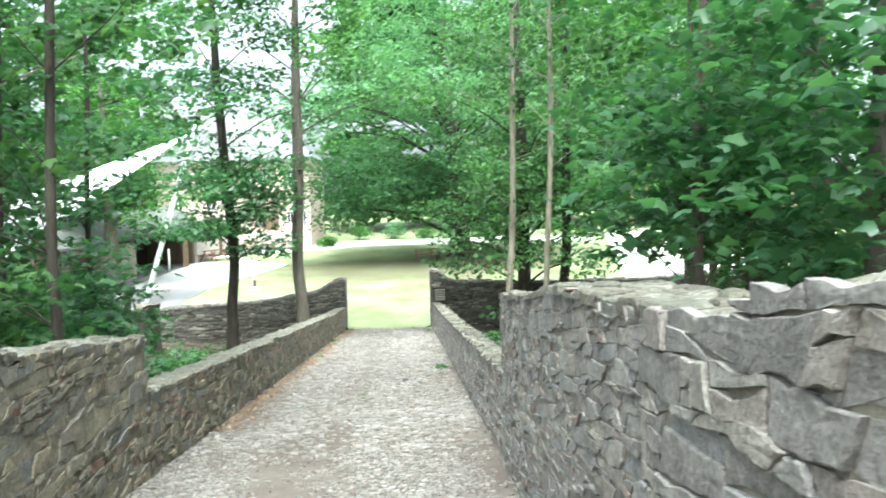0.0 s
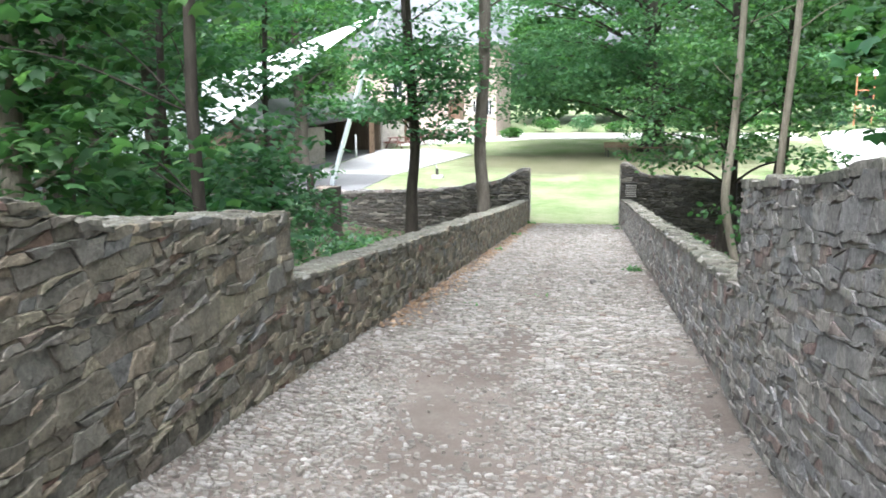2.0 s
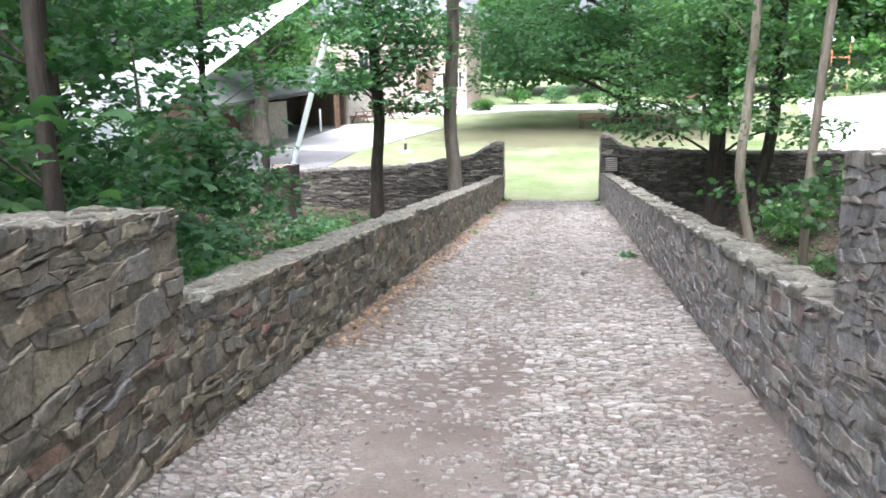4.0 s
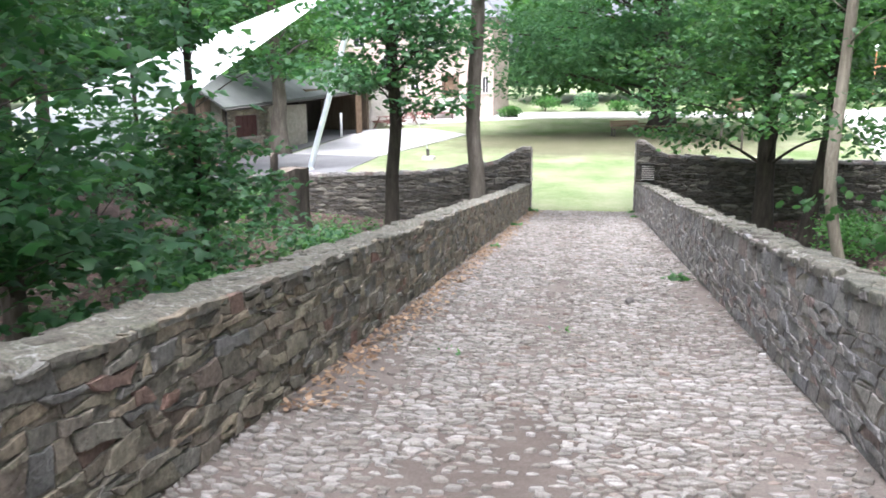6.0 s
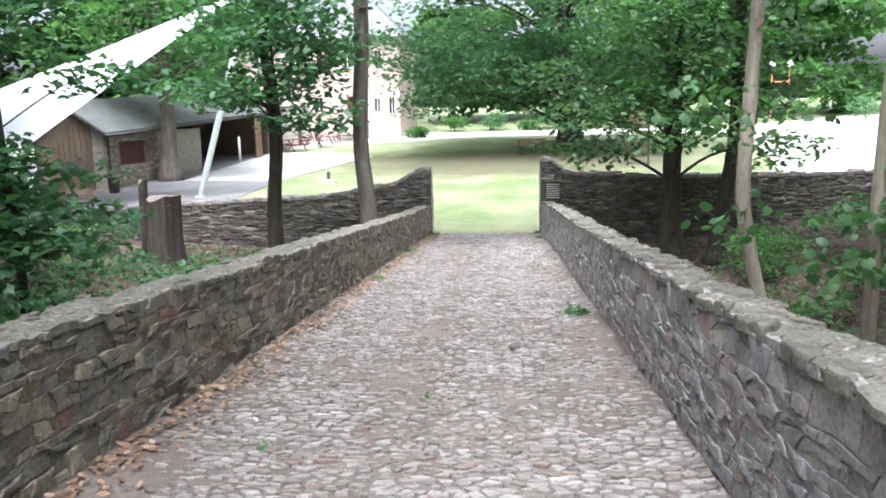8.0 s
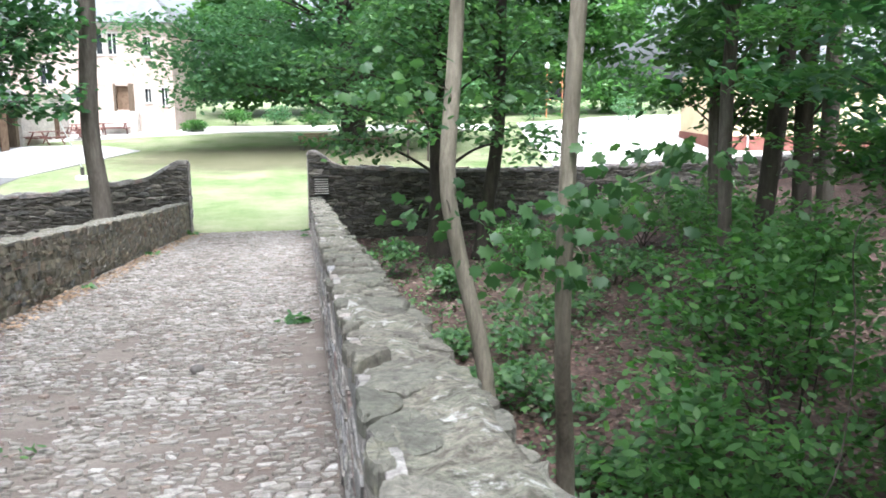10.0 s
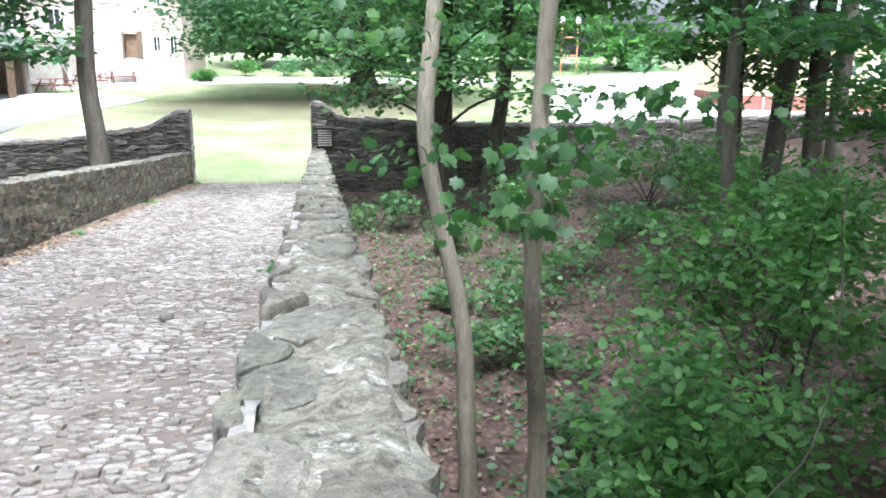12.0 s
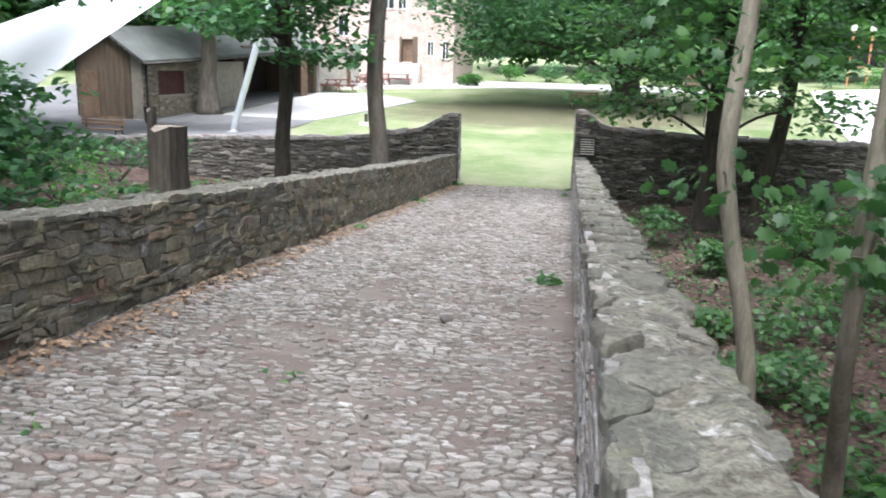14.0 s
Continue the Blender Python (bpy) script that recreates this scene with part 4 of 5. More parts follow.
# the great lawn tree
tree("lawn_tree", [(4.4, 54.0, lawn_z(54) - 0.1, 0.75), (4.4, 54.0, lawn_z(54) + 1.2, 0.58), (4.3, 54.0, 2.5, 0.5), (4.0, 54.0, 7.0, 0.4), (3.5, 54.0, 15.0, 0.12)],
     ring_clusters(4.2, 53.5, 0.9, 4.5, 8.0, 22, 2.2, 34, 71, 0.5) + ring_clusters(3.8, 53.5, 4.0, 16.0, 9.0, 34, 2.6, 34, 72, 0.55)
     + [((-3.6, 50.5, 1.8), (2.2, 2.2, 1.5), 70), ((-5.0, 50.0, 4.0), (2.4, 2.4, 1.6), 60), ((-2.0, 50.0, 3.2), (2.2, 2.2, 1.6), 60), ((0.5, 49.0, 2.6), (2.2, 2.0, 1.3), 60), ((-3.0, 45.5, 8.0), (3.0, 2.5, 1.5), 60), ((1.5, 44.5, 8.5), (3.0, 2.5, 1.5), 60), ((5.0, 46.0, 8.0), (3.0, 2.5, 1.5), 60), ((-5.5, 47.5, 7.5), (2.5, 2.5, 1.5), 50), ((0.0, 47.0, 10.0), (3.5, 2.5, 1.5), 60), ((8.5, 49.0, 1.6), (2.4, 2.2, 1.4), 60), ((6.5, 48.5, 3.6), (2.4, 2.2, 1.5), 60)],
     0.3, "oval", M_LEAF_OAK, M_BARK_DARK, "huge spreading lawn tree with low hanging crown", spray=0.6, sides=14, per=16)
tree("courtyard_tree", [(-15.2, 42.4, lawn_z(42.4) - 0.1, 0.45), (-15.2, 42.4, -0.8, 0.36), (-15.1, 42.4, 0.6, 0.34), (-15.3, 42.5, 4.0, 0.25), (-15.3, 42.5, 9.0, 0.1)],
     [((-13.6, 42.2, 1.8), (1.2, 1.0, 0.5), 20), ((-16.6, 42.2, 2.6), (1.6, 1.2, 0.6), 26)] + ring_clusters(-15.2, 42.4, 2.4, 9.0, 3.8, 18, 1.5, 26, 73),
     0.24, "oval", M_LEAF_BRIGHT, M_BARK, "stout forked courtyard tree beside the shed", spray=0.45)


# ---------------------------------------------------------------- far bank: paving and paths
def sheet(name, outline, mat, lift, label, category):
    verts = [(x, y, lawn_z(y) + lift) for x, y in outline] + [(x, y, lawn_z(y) - 0.15) for x, y in outline]
    n = len(outline)
    faces = [tuple(range(n)), tuple(range(2 * n - 1, n - 1, -1))] + [(i, n + i, n + (i + 1) % n, (i + 1) % n) for i in range(n)]
    ob = put(name, verts, faces, mat)
    bm = bmesh.new()
    bm.from_mesh(ob.data)
    bmesh.ops.recalc_face_normals(bm, faces=bm.faces)
    bm.to_mesh(ob.data)
    bm.free()
    return tagged(ob, label, category, kind="structure")


sheet("road_court", [(-30, 30.0), (-13.0, 30.0), (-10.2, 34.0), (-9.8, 41.2), (-14.8, 42.2), (-14.2, 50.0), (-13.6, 54.0), (-30, 54.0)], M_ASPHALT, 0.03, "grey tarmac yard before the shed", "yard")
sheet("pavement_court", [(-14.4, 42.0), (-9.8, 41.4), (-7.0, 51.2), (-10.0, 54.5), (-13.8, 54.2)], M_COURT, 0.045, "pale paved court before the shed", "court")
sheet("road_far", [(-30, 55.5), (-14, 56.5), (-8.5, 59.5), (-3, 62.3), (10, 62.6), (16, 62.0), (16, 67.5), (-30, 67.0)], M_GRAVEL, 0.05, "pale gravel drive beyond the lawn", "drive")
sheet("road_right", [(12.5, 40.5), (21.5, 39.0), (40, 37.0), (60, 60), (60, 78), (30, 76), (18, 68), (15.2, 55)], M_GRAVEL, 0.06, "pale gravel yard beyond the wall", "yard")


# ---------------------------------------------------------------- shed
def frame_axes(a, b):
    """A matrix whose x runs from a to b on the ground, z up, y away to the left."""
    d = Vector((b[0] - a[0], b[1] - a[1], 0))
    return Matrix.Translation((a[0], a[1], lawn_z(a[1]))) @ Matrix.Rotation(math.atan2(d.y, d.x), 4, "Z"), d.length


def build_shed():
    m, length = frame_axes((-16.7, 39.2), (-13.8, 54.2))
    root = empty("shed")
    root.matrix_world = m
    tagged(root, "long low stone shed with felt roof and open bay", "shed")
    t, h, deep = 0.3, 2.5, 3.6
    rise = 0.045 * length
    part("front_wall", slab(0, 1.0, 0, t, -0.5, h, 0.01), M_SHEDWALL, root)
    part("front_wall", slab(3.0, 7.6, 0, t, -0.5, h, 0.01), M_SHEDWALL, root)
    part("front_wall", slab(1.0, 3.0, 0, t, -0.5, 1.05, 0.01), M_SHEDWALL, root)
    part("front_wall", slab(1.0, 3.0, 0, t, 2.1, h, 0.01), M_SHEDWALL, root)
    part("lintel", slab(7.6, length, 0, t, 2.95, 3.3, 0.01), M_SHEDWOOD, root)
    part("bay_wall", slab(7.3, 7.6, t + 0.002, deep - 0.3, -0.5, 3.2), M_SHADED_INSIDE, root)
    part("bay_wall", slab(length - 0.3, length, 0.01, deep, -0.5, 3.2), M_SHEDWOOD, root)
    part("back_wall", slab(0, length, deep - 0.3, deep, -0.5, 3.2), M_SHADED_INSIDE, root)
    for u0, u1, v0, v1, sd in ((0.0, 1.0, -0.3, 2.4, 61), (3.0, 3.9, -0.3, 2.4, 62), (1.0, 3.0, -0.3, 0.95, 63), (1.0, 3.0, 2.11, 2.4, 64)):
        lay(split_some(cells(u0, u1, v0, v1, 0.27, 0.14, 0.25, sd, 0.44), sd, 0.3), lambda u, v, w: (u, 0.002 - w, v), root, M_SHEDSTONE, "stone", 0.01, 0.03, None, rounded=False, seed=sd, dome=0.05, inset=0.92, shoulder=0.84)
    win = part("window", slab(1.0, 3.0, 0.16, 0.2, 1.05, 2.1), M_SHUTTER, root, "dark red shutter in the window opening")
    part("sill", slab(0.92, 3.08, -0.06, 0.15, 0.96, 1.045, 0.01), M_SHEDWALL, win)
    for k in range(5):
        part("board", slab(1.02 + k * 0.394, 1.39 + k * 0.394, 0.145, 0.158, 1.07, 2.08), M_SHUTTER, win)
    # gable end of upright boards
    bm = bmesh.new()
    g = [(0, 0, -0.5), (0, deep, -0.5), (0, deep, 2.5), (0, deep / 2, 3.66), (0, 0, 2.5)]
    vs = [bm.verts.new((0.01, y, z)) for _, y, z in g] + [bm.verts.new((0.2, y, z)) for _, y, z in g]
    bm.faces.new(vs[:5])
    bm.faces.new(vs[5:][::-1])
    for i in range(5):
        bm.faces.new((vs[i], vs[5 + i], vs[5 + (i + 1) % 5], vs[(i + 1) % 5]))
    part("gable_wall", bm, M_SHEDWALL, root)
    for k in range(10):
        y0 = 0.6 + k * 0.29
        top = 2.45 + 1.16 * (1 - abs((y0 + 0.14) - deep / 2) / (deep / 2))
        part("board", slab(-0.03, 0.005, y0, y0 + 0.275, 0.0, top), M_SHEDWOOD, root)
    part("gable_door", slab(-0.07, -0.035, 2.3, 3.2, 0.0, 2.05, 0.005), M_BENCHWOOD, root)
    # roof, rising with the ground along the front
    for s in (0, 1):
        bm = bmesh.new()
        y_e, y_r = (-0.4, deep / 2) if s == 0 else (deep + 0.4, deep / 2)
        low, ridge = 2.42, 3.78
        up = 0.75
        q = [(-0.35, y_e, low), (length + 0.3, y_e, low + up), (length + 0.3, y_r, ridge + up), (-0.35, y_r, ridge)]
        vs = [bm.verts.new(p) for p in q] + [bm.verts.new((p[0], p[1], p[2] + 0.12)) for p in q]
        for idx in ((0, 1, 2, 3), (7, 6, 5, 4), (0, 4, 5, 1), (1, 5, 6, 2), (2, 6, 7, 3), (3, 7, 4, 0)):
            bm.faces.new([vs[i] for i in idx])
        bmesh.ops.recalc_face_normals(bm, faces=bm.faces)
        part("roof", bm, M_FELT, root)
    v, f = tube([(-0.3, -0.44, 2.4, 0.06), (length + 0.25, -0.44, 3.15, 0.06)], 8)
    put("gutter", v, f, M_IRON, root, smooth=True)
    v, f = tube([(0.2, -0.08, 2.4, 0.045), (0.2, -0.08, 0.0, 0.045)], 8)
    put("downpipe", v, f, M_IRON, root, smooth=True)
    part("door_leaf", slab(12.6, 13.3, -0.5, -0.44, 0.55, 2.9, 0.01), M_BENCHWOOD, root)
    v, f = tube([(10.9, -0.35, 0.4, 0.07), (10.9, -0.35, 1.9, 0.07)], 8)
    put("post", v, f, M_WHITEPAINT, root, smooth=True)


build_shed()


def build_annex():
    m, length = frame_axes((-13.75, 54.6), (-12.6, 59.6))
    root = empty("annex_wall")
    root.matrix_world = m
    tagged(root, "pale rubble stone annex wall with coping", "wall")
    part("wall", slab(0, 3.4, 0, 0.4, -0.4, 2.75, 0.02), M_ANNEX, root)
    part("wall", slab(4.3, length, 0, 0.4, -0.4, 2.75, 0.02), M_ANNEX, root)
    part("lintel", slab(3.4, 4.3, 0.02, 0.38, 2.2, 2.74), M_ANNEX, root)
    part("door", slab(3.4, 4.3, 0.2, 0.26, -0.1, 2.2), M_BENCHWOOD, root)
    part("coping", slab(-0.05, length + 0.05, -0.06, 0.46, 2.755, 2.85, 0.02), M_FELT, root)


build_annex()


# ---------------------------------------------------------------- castle house
def house_window(parent, x, z, w, h, y=-0.005):
    ob = part("window", slab(x - w / 2, x + w / 2, 0.12, 0.16, z, z + h), M_GLASS, parent)
    f = bmesh.new()
    box(f, x - w / 2 - 0.12, x - w / 2, -0.03, 0.2, z - 0.12, z + h + 0.12)
    box(f, x + w / 2, x + w / 2 + 0.12, -0.03, 0.2, z - 0.12, z + h + 0.12)
    box(f, x - w / 2, x + w / 2, -0.03, 0.2, z + h, z + h + 0.12)
    part("window_frame", f, M_ANNEX, ob)
    part("sill", slab(x - w / 2, x + w / 2, -0.07, 0.2, z - 0.12, z), M_ANNEX, ob)
    part("mullion", slab(x - 0.025, x + 0.025, 0.07, 0.118, z, z + h), M_WHITEPAINT, ob)
    return ob


def build_house():
    root = empty("house", (-19.0, 63.5, lawn_z(63.5)))
    tagged(root, "two-storey pinkish stone castle house with slate roof", "house")
    W, H, D = 12.1, 7.1, 11.0
    holes = [(1.6, 3.2, 0.7, 1.3), (4.2, 3.2, 0.7, 1.3), (10.45, 2.0, 0.36, 0.85), (11.5, 1.8, 0.36, 1.1), (2.0, 5.2, 0.8, 1.3), (4.6, 5.2, 0.8, 1.3), (7.4, 5.1, 0.8, 1.3), (8.4, 5.1, 0.5, 1.3), (10.6, 5.0, 0.42, 1.2), (6.2, 2.0, 0.6, 1.0)]
    door = (8.8, 1.5, 0.8, 1.55)
    xs = sorted({0, W} | {v for x, z, w, h in holes + [door] for v in (x - w / 2, x + w / 2)})
    for x0, x1 in zip(xs, xs[1:]):
        if x1 - x0 < 0.01:
            continue
        xm = (x0 + x1) / 2
        cuts = sorted((z, z + h) for x, z, w, h in holes + [door] if abs(x - xm) < w / 2)
        z = -1.0
        for a_, b_ in cuts + [(H, H)]:
            if a_ > z:
                part("wall", slab(x0, x1, 0, 0.5, z, a_), M_FACADE, root)
            z = b_
    part("side_wall", slab(W - 0.5, W, 0.5, D, -1, H), M_FACADE, root)
    part("side_wall", slab(0, 0.5, 0.5, D, -1, H), M_FACADE, root)
    part("back_wall", slab(0.5, W - 0.5, D - 0.5, D, -1, H), M_FACADE, root)
    part("inner_floor", slab(0.5, W - 0.5, 0.5, D - 0.5, 1.2, 1.4), M_SHADED_INSIDE, root)
    for x, z, w, h in holes:
        house_window(root, x, z, w, h)
    d = part("door", slab(door[0] - 0.4, door[0] + 0.4, 0.25, 0.3, 1.5, 3.05), M_BENCHWOOD, root, "dark open wooden doorway")
    part("door_frame", slab(door[0] - 0.55, door[0] - 0.4, -0.04, 0.3, 1.3, 3.2), M_SHEDWOOD, d)
    part("door_frame", slab(door[0] + 0.4, door[0] + 0.75, -0.04, 0.3, 1.3, 3.2), M_SHEDWOOD, d)
    for k in range(5):
        part("step", slab(door[0] - 1.0, door[0] + 1.0, -0.3 * (5 - k), -0.3 * (4 - k) - 0.004, -0.2, 0.28 * (k + 1)), M_ANNEX, root)
    bm = bmesh.new()
    e = [(-0.5, -0.5, H), (W + 0.5, -0.5, H), (W + 0.5, D + 0.5, H), (-0.5, D + 0.5, H), (3.5, D / 2, H + 4.2), (W - 3.5, D / 2, H + 4.2)]
    vs = [bm.verts.new(p) for p in e]
    for idx in ((0, 1, 5, 4), (1, 2, 5), (2, 3, 4, 5), (3, 0, 4), (3, 2, 1, 0)):
        bm.faces.new([vs[i] for i in idx])
    part("roof", bm, M_SLATE, root)
    part("cornice", slab(-0.25, W + 0.25, -0.25, -0.003, H - 0.3, H - 0.02, 0.03), M_ANNEX, root)


build_house()


def build_cream_house():
    root = empty("cream_house", (23.5, 47.0, lawn_z(46.0)), -12)
    tagged(root, "cream rendered building with a red plinth", "house")
    L, H, D = 20.0, 4.2, 8.0
    part("wall", slab(0, L, 0, 0.4, 0.85, H), M_YELLOW, root)
    part("side_wall", slab(0, 0.4, 0.4, D, 0.85, H), M_YELLOW, root)
    part("side_wall", slab(L - 0.4, L, 0.4, D, 0.85, H), M_YELLOW, root)
    part("back_wall", slab(0.4, L - 0.4, D - 0.4, D, 0.85, H), M_YELLOW, root)
    part("plinth", slab(-0.05, L + 0.05, -0.06, D + 0.05, -0.5, 0.848), M_REDBASE, root)
    bm = bmesh.new()
    e = [(-0.5, -0.5, H), (L + 0.5, -0.5, H), (L + 0.5, D + 0.5, H), (-0.5, D + 0.5, H), (0, D / 2, H + 2.6), (L, D / 2, H + 2.6)]
    vs = [bm.verts.new(p) for p in e]
    for idx in ((0, 1, 5, 4), (1, 2, 5), (2, 3, 4, 5), (3, 0, 4), (3, 2, 1, 0)):
        bm.faces.new([vs[i] for i in idx])
    part("roof", bm, M_SLATE, root)
    v, f = tube([(1.6, -0.12, 0.1, 0.05), (1.6, -0.12, H, 0.05)], 8)
    put("downpipe", v, f, M_WHITEPAINT, root, smooth=True)


build_cream_house()


# ---------------------------------------------------------------- sail, pole, stump
def build_sail():
    root = empty("shade_sail")
    tagged(root, "large white canvas shade sail above the yard", "shade sail")
    a, b, c = Vector((-9.25, 37.0, 5.55)), Vector((-17.6, 31.5, -1.45)), Vector((-28.0, 37.5, -0.4))
    n = 14
    verts, faces, idx = [], [], {}
    for i in range(n + 1):
        for j in range(n + 1 - i):
            u, v = i / n, j / n
            w = 1 - u - v
            p = a * w + b * u + c * v
            p = p + (Vector((-18.5, 35.0, 0.6)) - p) * (0.22 * 4 * (u * v + v * w + w * u) * 0.35)
            idx[i, j] = len(verts)
            verts.append(p)
    for i in range(n):
        for j in range(n - i):
            faces.append((idx[i, j], idx[i + 1, j], idx[i, j + 1]))
            if j < n - i - 1:
                faces.append((idx[i + 1, j], idx[i + 1, j + 1], idx[i, j + 1]))
    m = len(verts)
    verts += [v - Vector((0, 0, 0.012)) for v in verts]
    faces += [tuple(m + k for k in q[::-1]) for q in faces]
    put("canvas", verts, faces, M_SAIL, root, smooth=True)
    v, f = tube([(*a, 0.012), (-9.12, 37.0, 5.75, 0.012)], 6)
    put("cable", v, f, M_STEEL, root)


def build_pole():
    root = empty("leaning_pole", (-11.73, 37.0, lawn_z(37.0)))
    tagged(root, "leaning galvanised steel mast for the shade sail", "pole")
    v, f = tube([(0, 0, -0.05, 0.1), (0.1, 0, 0.35, 0.12), (1.37, 0, 4.25, 0.125), (2.6, 0, 8.1, 0.1), (2.7, 0, 8.4, 0.06)], 14)
    put("mast", v, f, M_STEEL, root, smooth=True)
    v, f = tube([(0, 0, -0.1, 0.2), (0, 0, 0.06, 0.2)], 14)
    put("foot", v, f, M_STEEL, root)


build_sail()
build_pole()


def build_stump(x, y, top, r, label):
    b = gz(x, y)
    root = tagged(empty("tree_stump", (x, y, b)), label, "tree stump", "stumps")
    hh = top - b
    sides, rise = 30, 9
    verts, faces = [], []
    for k in range(rise + 1):
        z = hh * k / rise
        flare = 1 + 0.35 * math.exp(-3 * z)
        for i in range(sides):
            an = 6.2832 * i / sides
            ridge = 0.09 * math.sin(3 * an + 0.8) + 0.06 * math.sin(5 * an) + 0.1 * noise.noise((3 * math.cos(an), 3 * math.sin(an), z * 0.7)) + 0.03 * (i % 2)
            zz = z + (0.05 * noise.noise((2 * math.cos(an), 2 * math.sin(an), 4)) - 0.1 * max(0.0, math.cos(an - 4.4)) ** 8 if k == rise else 0)
            q = r * flare * (1 + ridge)
            verts.append((q * math.cos(an) + 0.04 * z / hh, q * math.sin(an), zz))
    for k in range(rise):
        for i in range(sides):
            j = (i + 1) % sides
            faces.append((k * sides + i, k * sides + j, (k + 1) * sides + j, (k + 1) * sides + i))
    put("bark", verts, faces, M_BARK_DARK, root)
    rim = verts[-sides:]
    cut = [(0.04 + (x - 0.04) * 0.97, y * 0.97, z - 0.012) for x, y, z in rim] + [(0.04 + (x - 0.04) * 0.5, y * 0.5, hh + 0.02 * noise.noise((x * 9, y * 9, 1))) for x, y, z in rim] + [(0.04, 0, hh - 0.02)]
    caps = [(i, (i + 1) % sides, sides + (i + 1) % sides, sides + i) for i in range(sides)] + [(sides + i, sides + (i + 1) % sides, 2 * sides) for i in range(sides)]
    put("cut_face", cut, caps, M_CUTWOOD, root)


build_stump(-8.17, 24.2, -0.62, 0.1, "slim weathered log post standing behind the stump")
build_stump(-7.35, 23.4, -0.93, 0.36, "dark weathered tree stump with a ragged sawn top")


# ---------------------------------------------------------------- far woods
def woods(name, x0, x1, y0, y1, z0, z1, n, leaf, mat, label):
    r = random.Random(77 + int(x0))
    spots = []
    for k in range(n):
        x, y = r.uniform(x0, x1), r.uniform(y0, y1)
        z = r.uniform(z0, z1)
        s = r.uniform(1.4, 3.0)
        spots.append(sprays((x, y, z), (s, s, s * 0.6), 26, 10, 0.6))
    ob = new(name, leaf_mesh(name, np.concatenate(spots), leaf, "quad", mat, 0.7))
    return tagged(ob, label, "trees", kind="stuff")


woods("far_trees", -6, 34, 76, 88, 1.0, 24, 320, 0.62, M_LEAF_BRIGHT, "sunlit mixed trees behind the drive")
woods("far_trees", -60, -20, 60, 80, 0, 22, 280, 0.64, M_LEAF, "green trees behind the shed")
woods("far_trees", -34, -16, 16, 34, 2.5, 11, 130, 0.34, M_LEAF, "leafy trees along the moat")
woods("far_trees", 16, 34, 10, 30, -1.5, 11, 170, 0.32, M_LEAF_DARK, "leafy trees along the moat")
woods("far_trees", -22, -11, -4, 16, -1.5, 10, 110, 0.26, M_LEAF_DARK, "dense trees along the moat")
woods("far_trees", 11, 20, -4, 12, -1.5, 9, 80, 0.26, M_LEAF_DARK, "dense trees along the moat")


# ---------------------------------------------------------------- undergrowth
def shrub(x, y, h, w, leaf, count, mat, kind, label, seed, z=None, per=10, spray=0.2):
    r = random.Random(seed)
    b = gz(x, y) if z is None else z
    root = tagged(empty("shrub", (x, y, b)), label, "shrub", "moat shrubs")
    spots = []
    for k in range(max(3, int(w * 4))):
        an, d = r.uniform(0, 6.283), w * r.uniform(0.3, 1.0)
        tip = (d * math.cos(an), d * math.sin(an), h * r.uniform(0.55, 1.0))
        v, f = tube(smooth_path([(r.uniform(-0.08, 0.08), r.uniform(-0.08, 0.08), 0, 0.018), (tip[0] * 0.4, tip[1] * 0.4, tip[2] * 0.55, 0.012), (*tip, 0.004)], 4), 5)
        put("stem", v, f, M_BARK_DARK, root, smooth=True)
        spots.append(sprays((tip[0] * 0.9, tip[1] * 0.9, tip[2] * 0.85), (w * 0.45, w * 0.45, h * 0.3), max(2, count // max(3, int(w * 4))), per, spray))
    me = leaf_mesh("foliage", np.concatenate(spots), leaf, kind, mat, 0.6)
    new("foliage", me).parent = root
    return root


for k, (x, y, h, w, n) in enumerate(((5.1, 11.6, 2.7, 1.1, 130), (6.2, 13.2, 3.0, 1.3, 140), (7.4, 15.6, 2.6, 1.3, 110), (8.6, 19.0, 2.2, 1.4, 100), (6.0, 9.8, 2.8, 1.0, 90), (6.9, 11.2, 3.1, 1.2, 110), (9.5, 24.5, 1.6, 1.6, 80), (6.5, 24.5, 1.2, 1.0, 60))):
    shrub(x, y, h, w, 0.1, int(2.9 * n), M_LEAF_BRIGHT, "oval", "dense green shrub with thin dark stems", 300 + k)
for k, (x, y, h, w, n) in enumerate(((4.3, 13.2, 0.6, 0.5, 22), (4.8, 14.6, 0.6, 0.8, 34), (3.5, 10.2, 0.7, 0.4, 20), (4.6, 16.4, 0.6, 1.0, 50), (4.2, 18.5, 0.6, 0.6, 26), (5.8, 19.5, 0.7, 1.2, 50), (3.0, 24.5, 0.9, 0.7, 44), (4.4, 22.4, 0.8, 0.7, 36), (3.7, 11.3, 0.8, 0.5, 24), (7.8, 22.0, 0.8, 1.2, 50), (12.0, 26.0, 1.0, 1.8, 80))):
    shrub(x, y, h, w, 0.115, int(n * 1.8), M_LEAF, "lobed", "low maple seedlings on the leaf litter", 330 + k, per=6, spray=0.16)
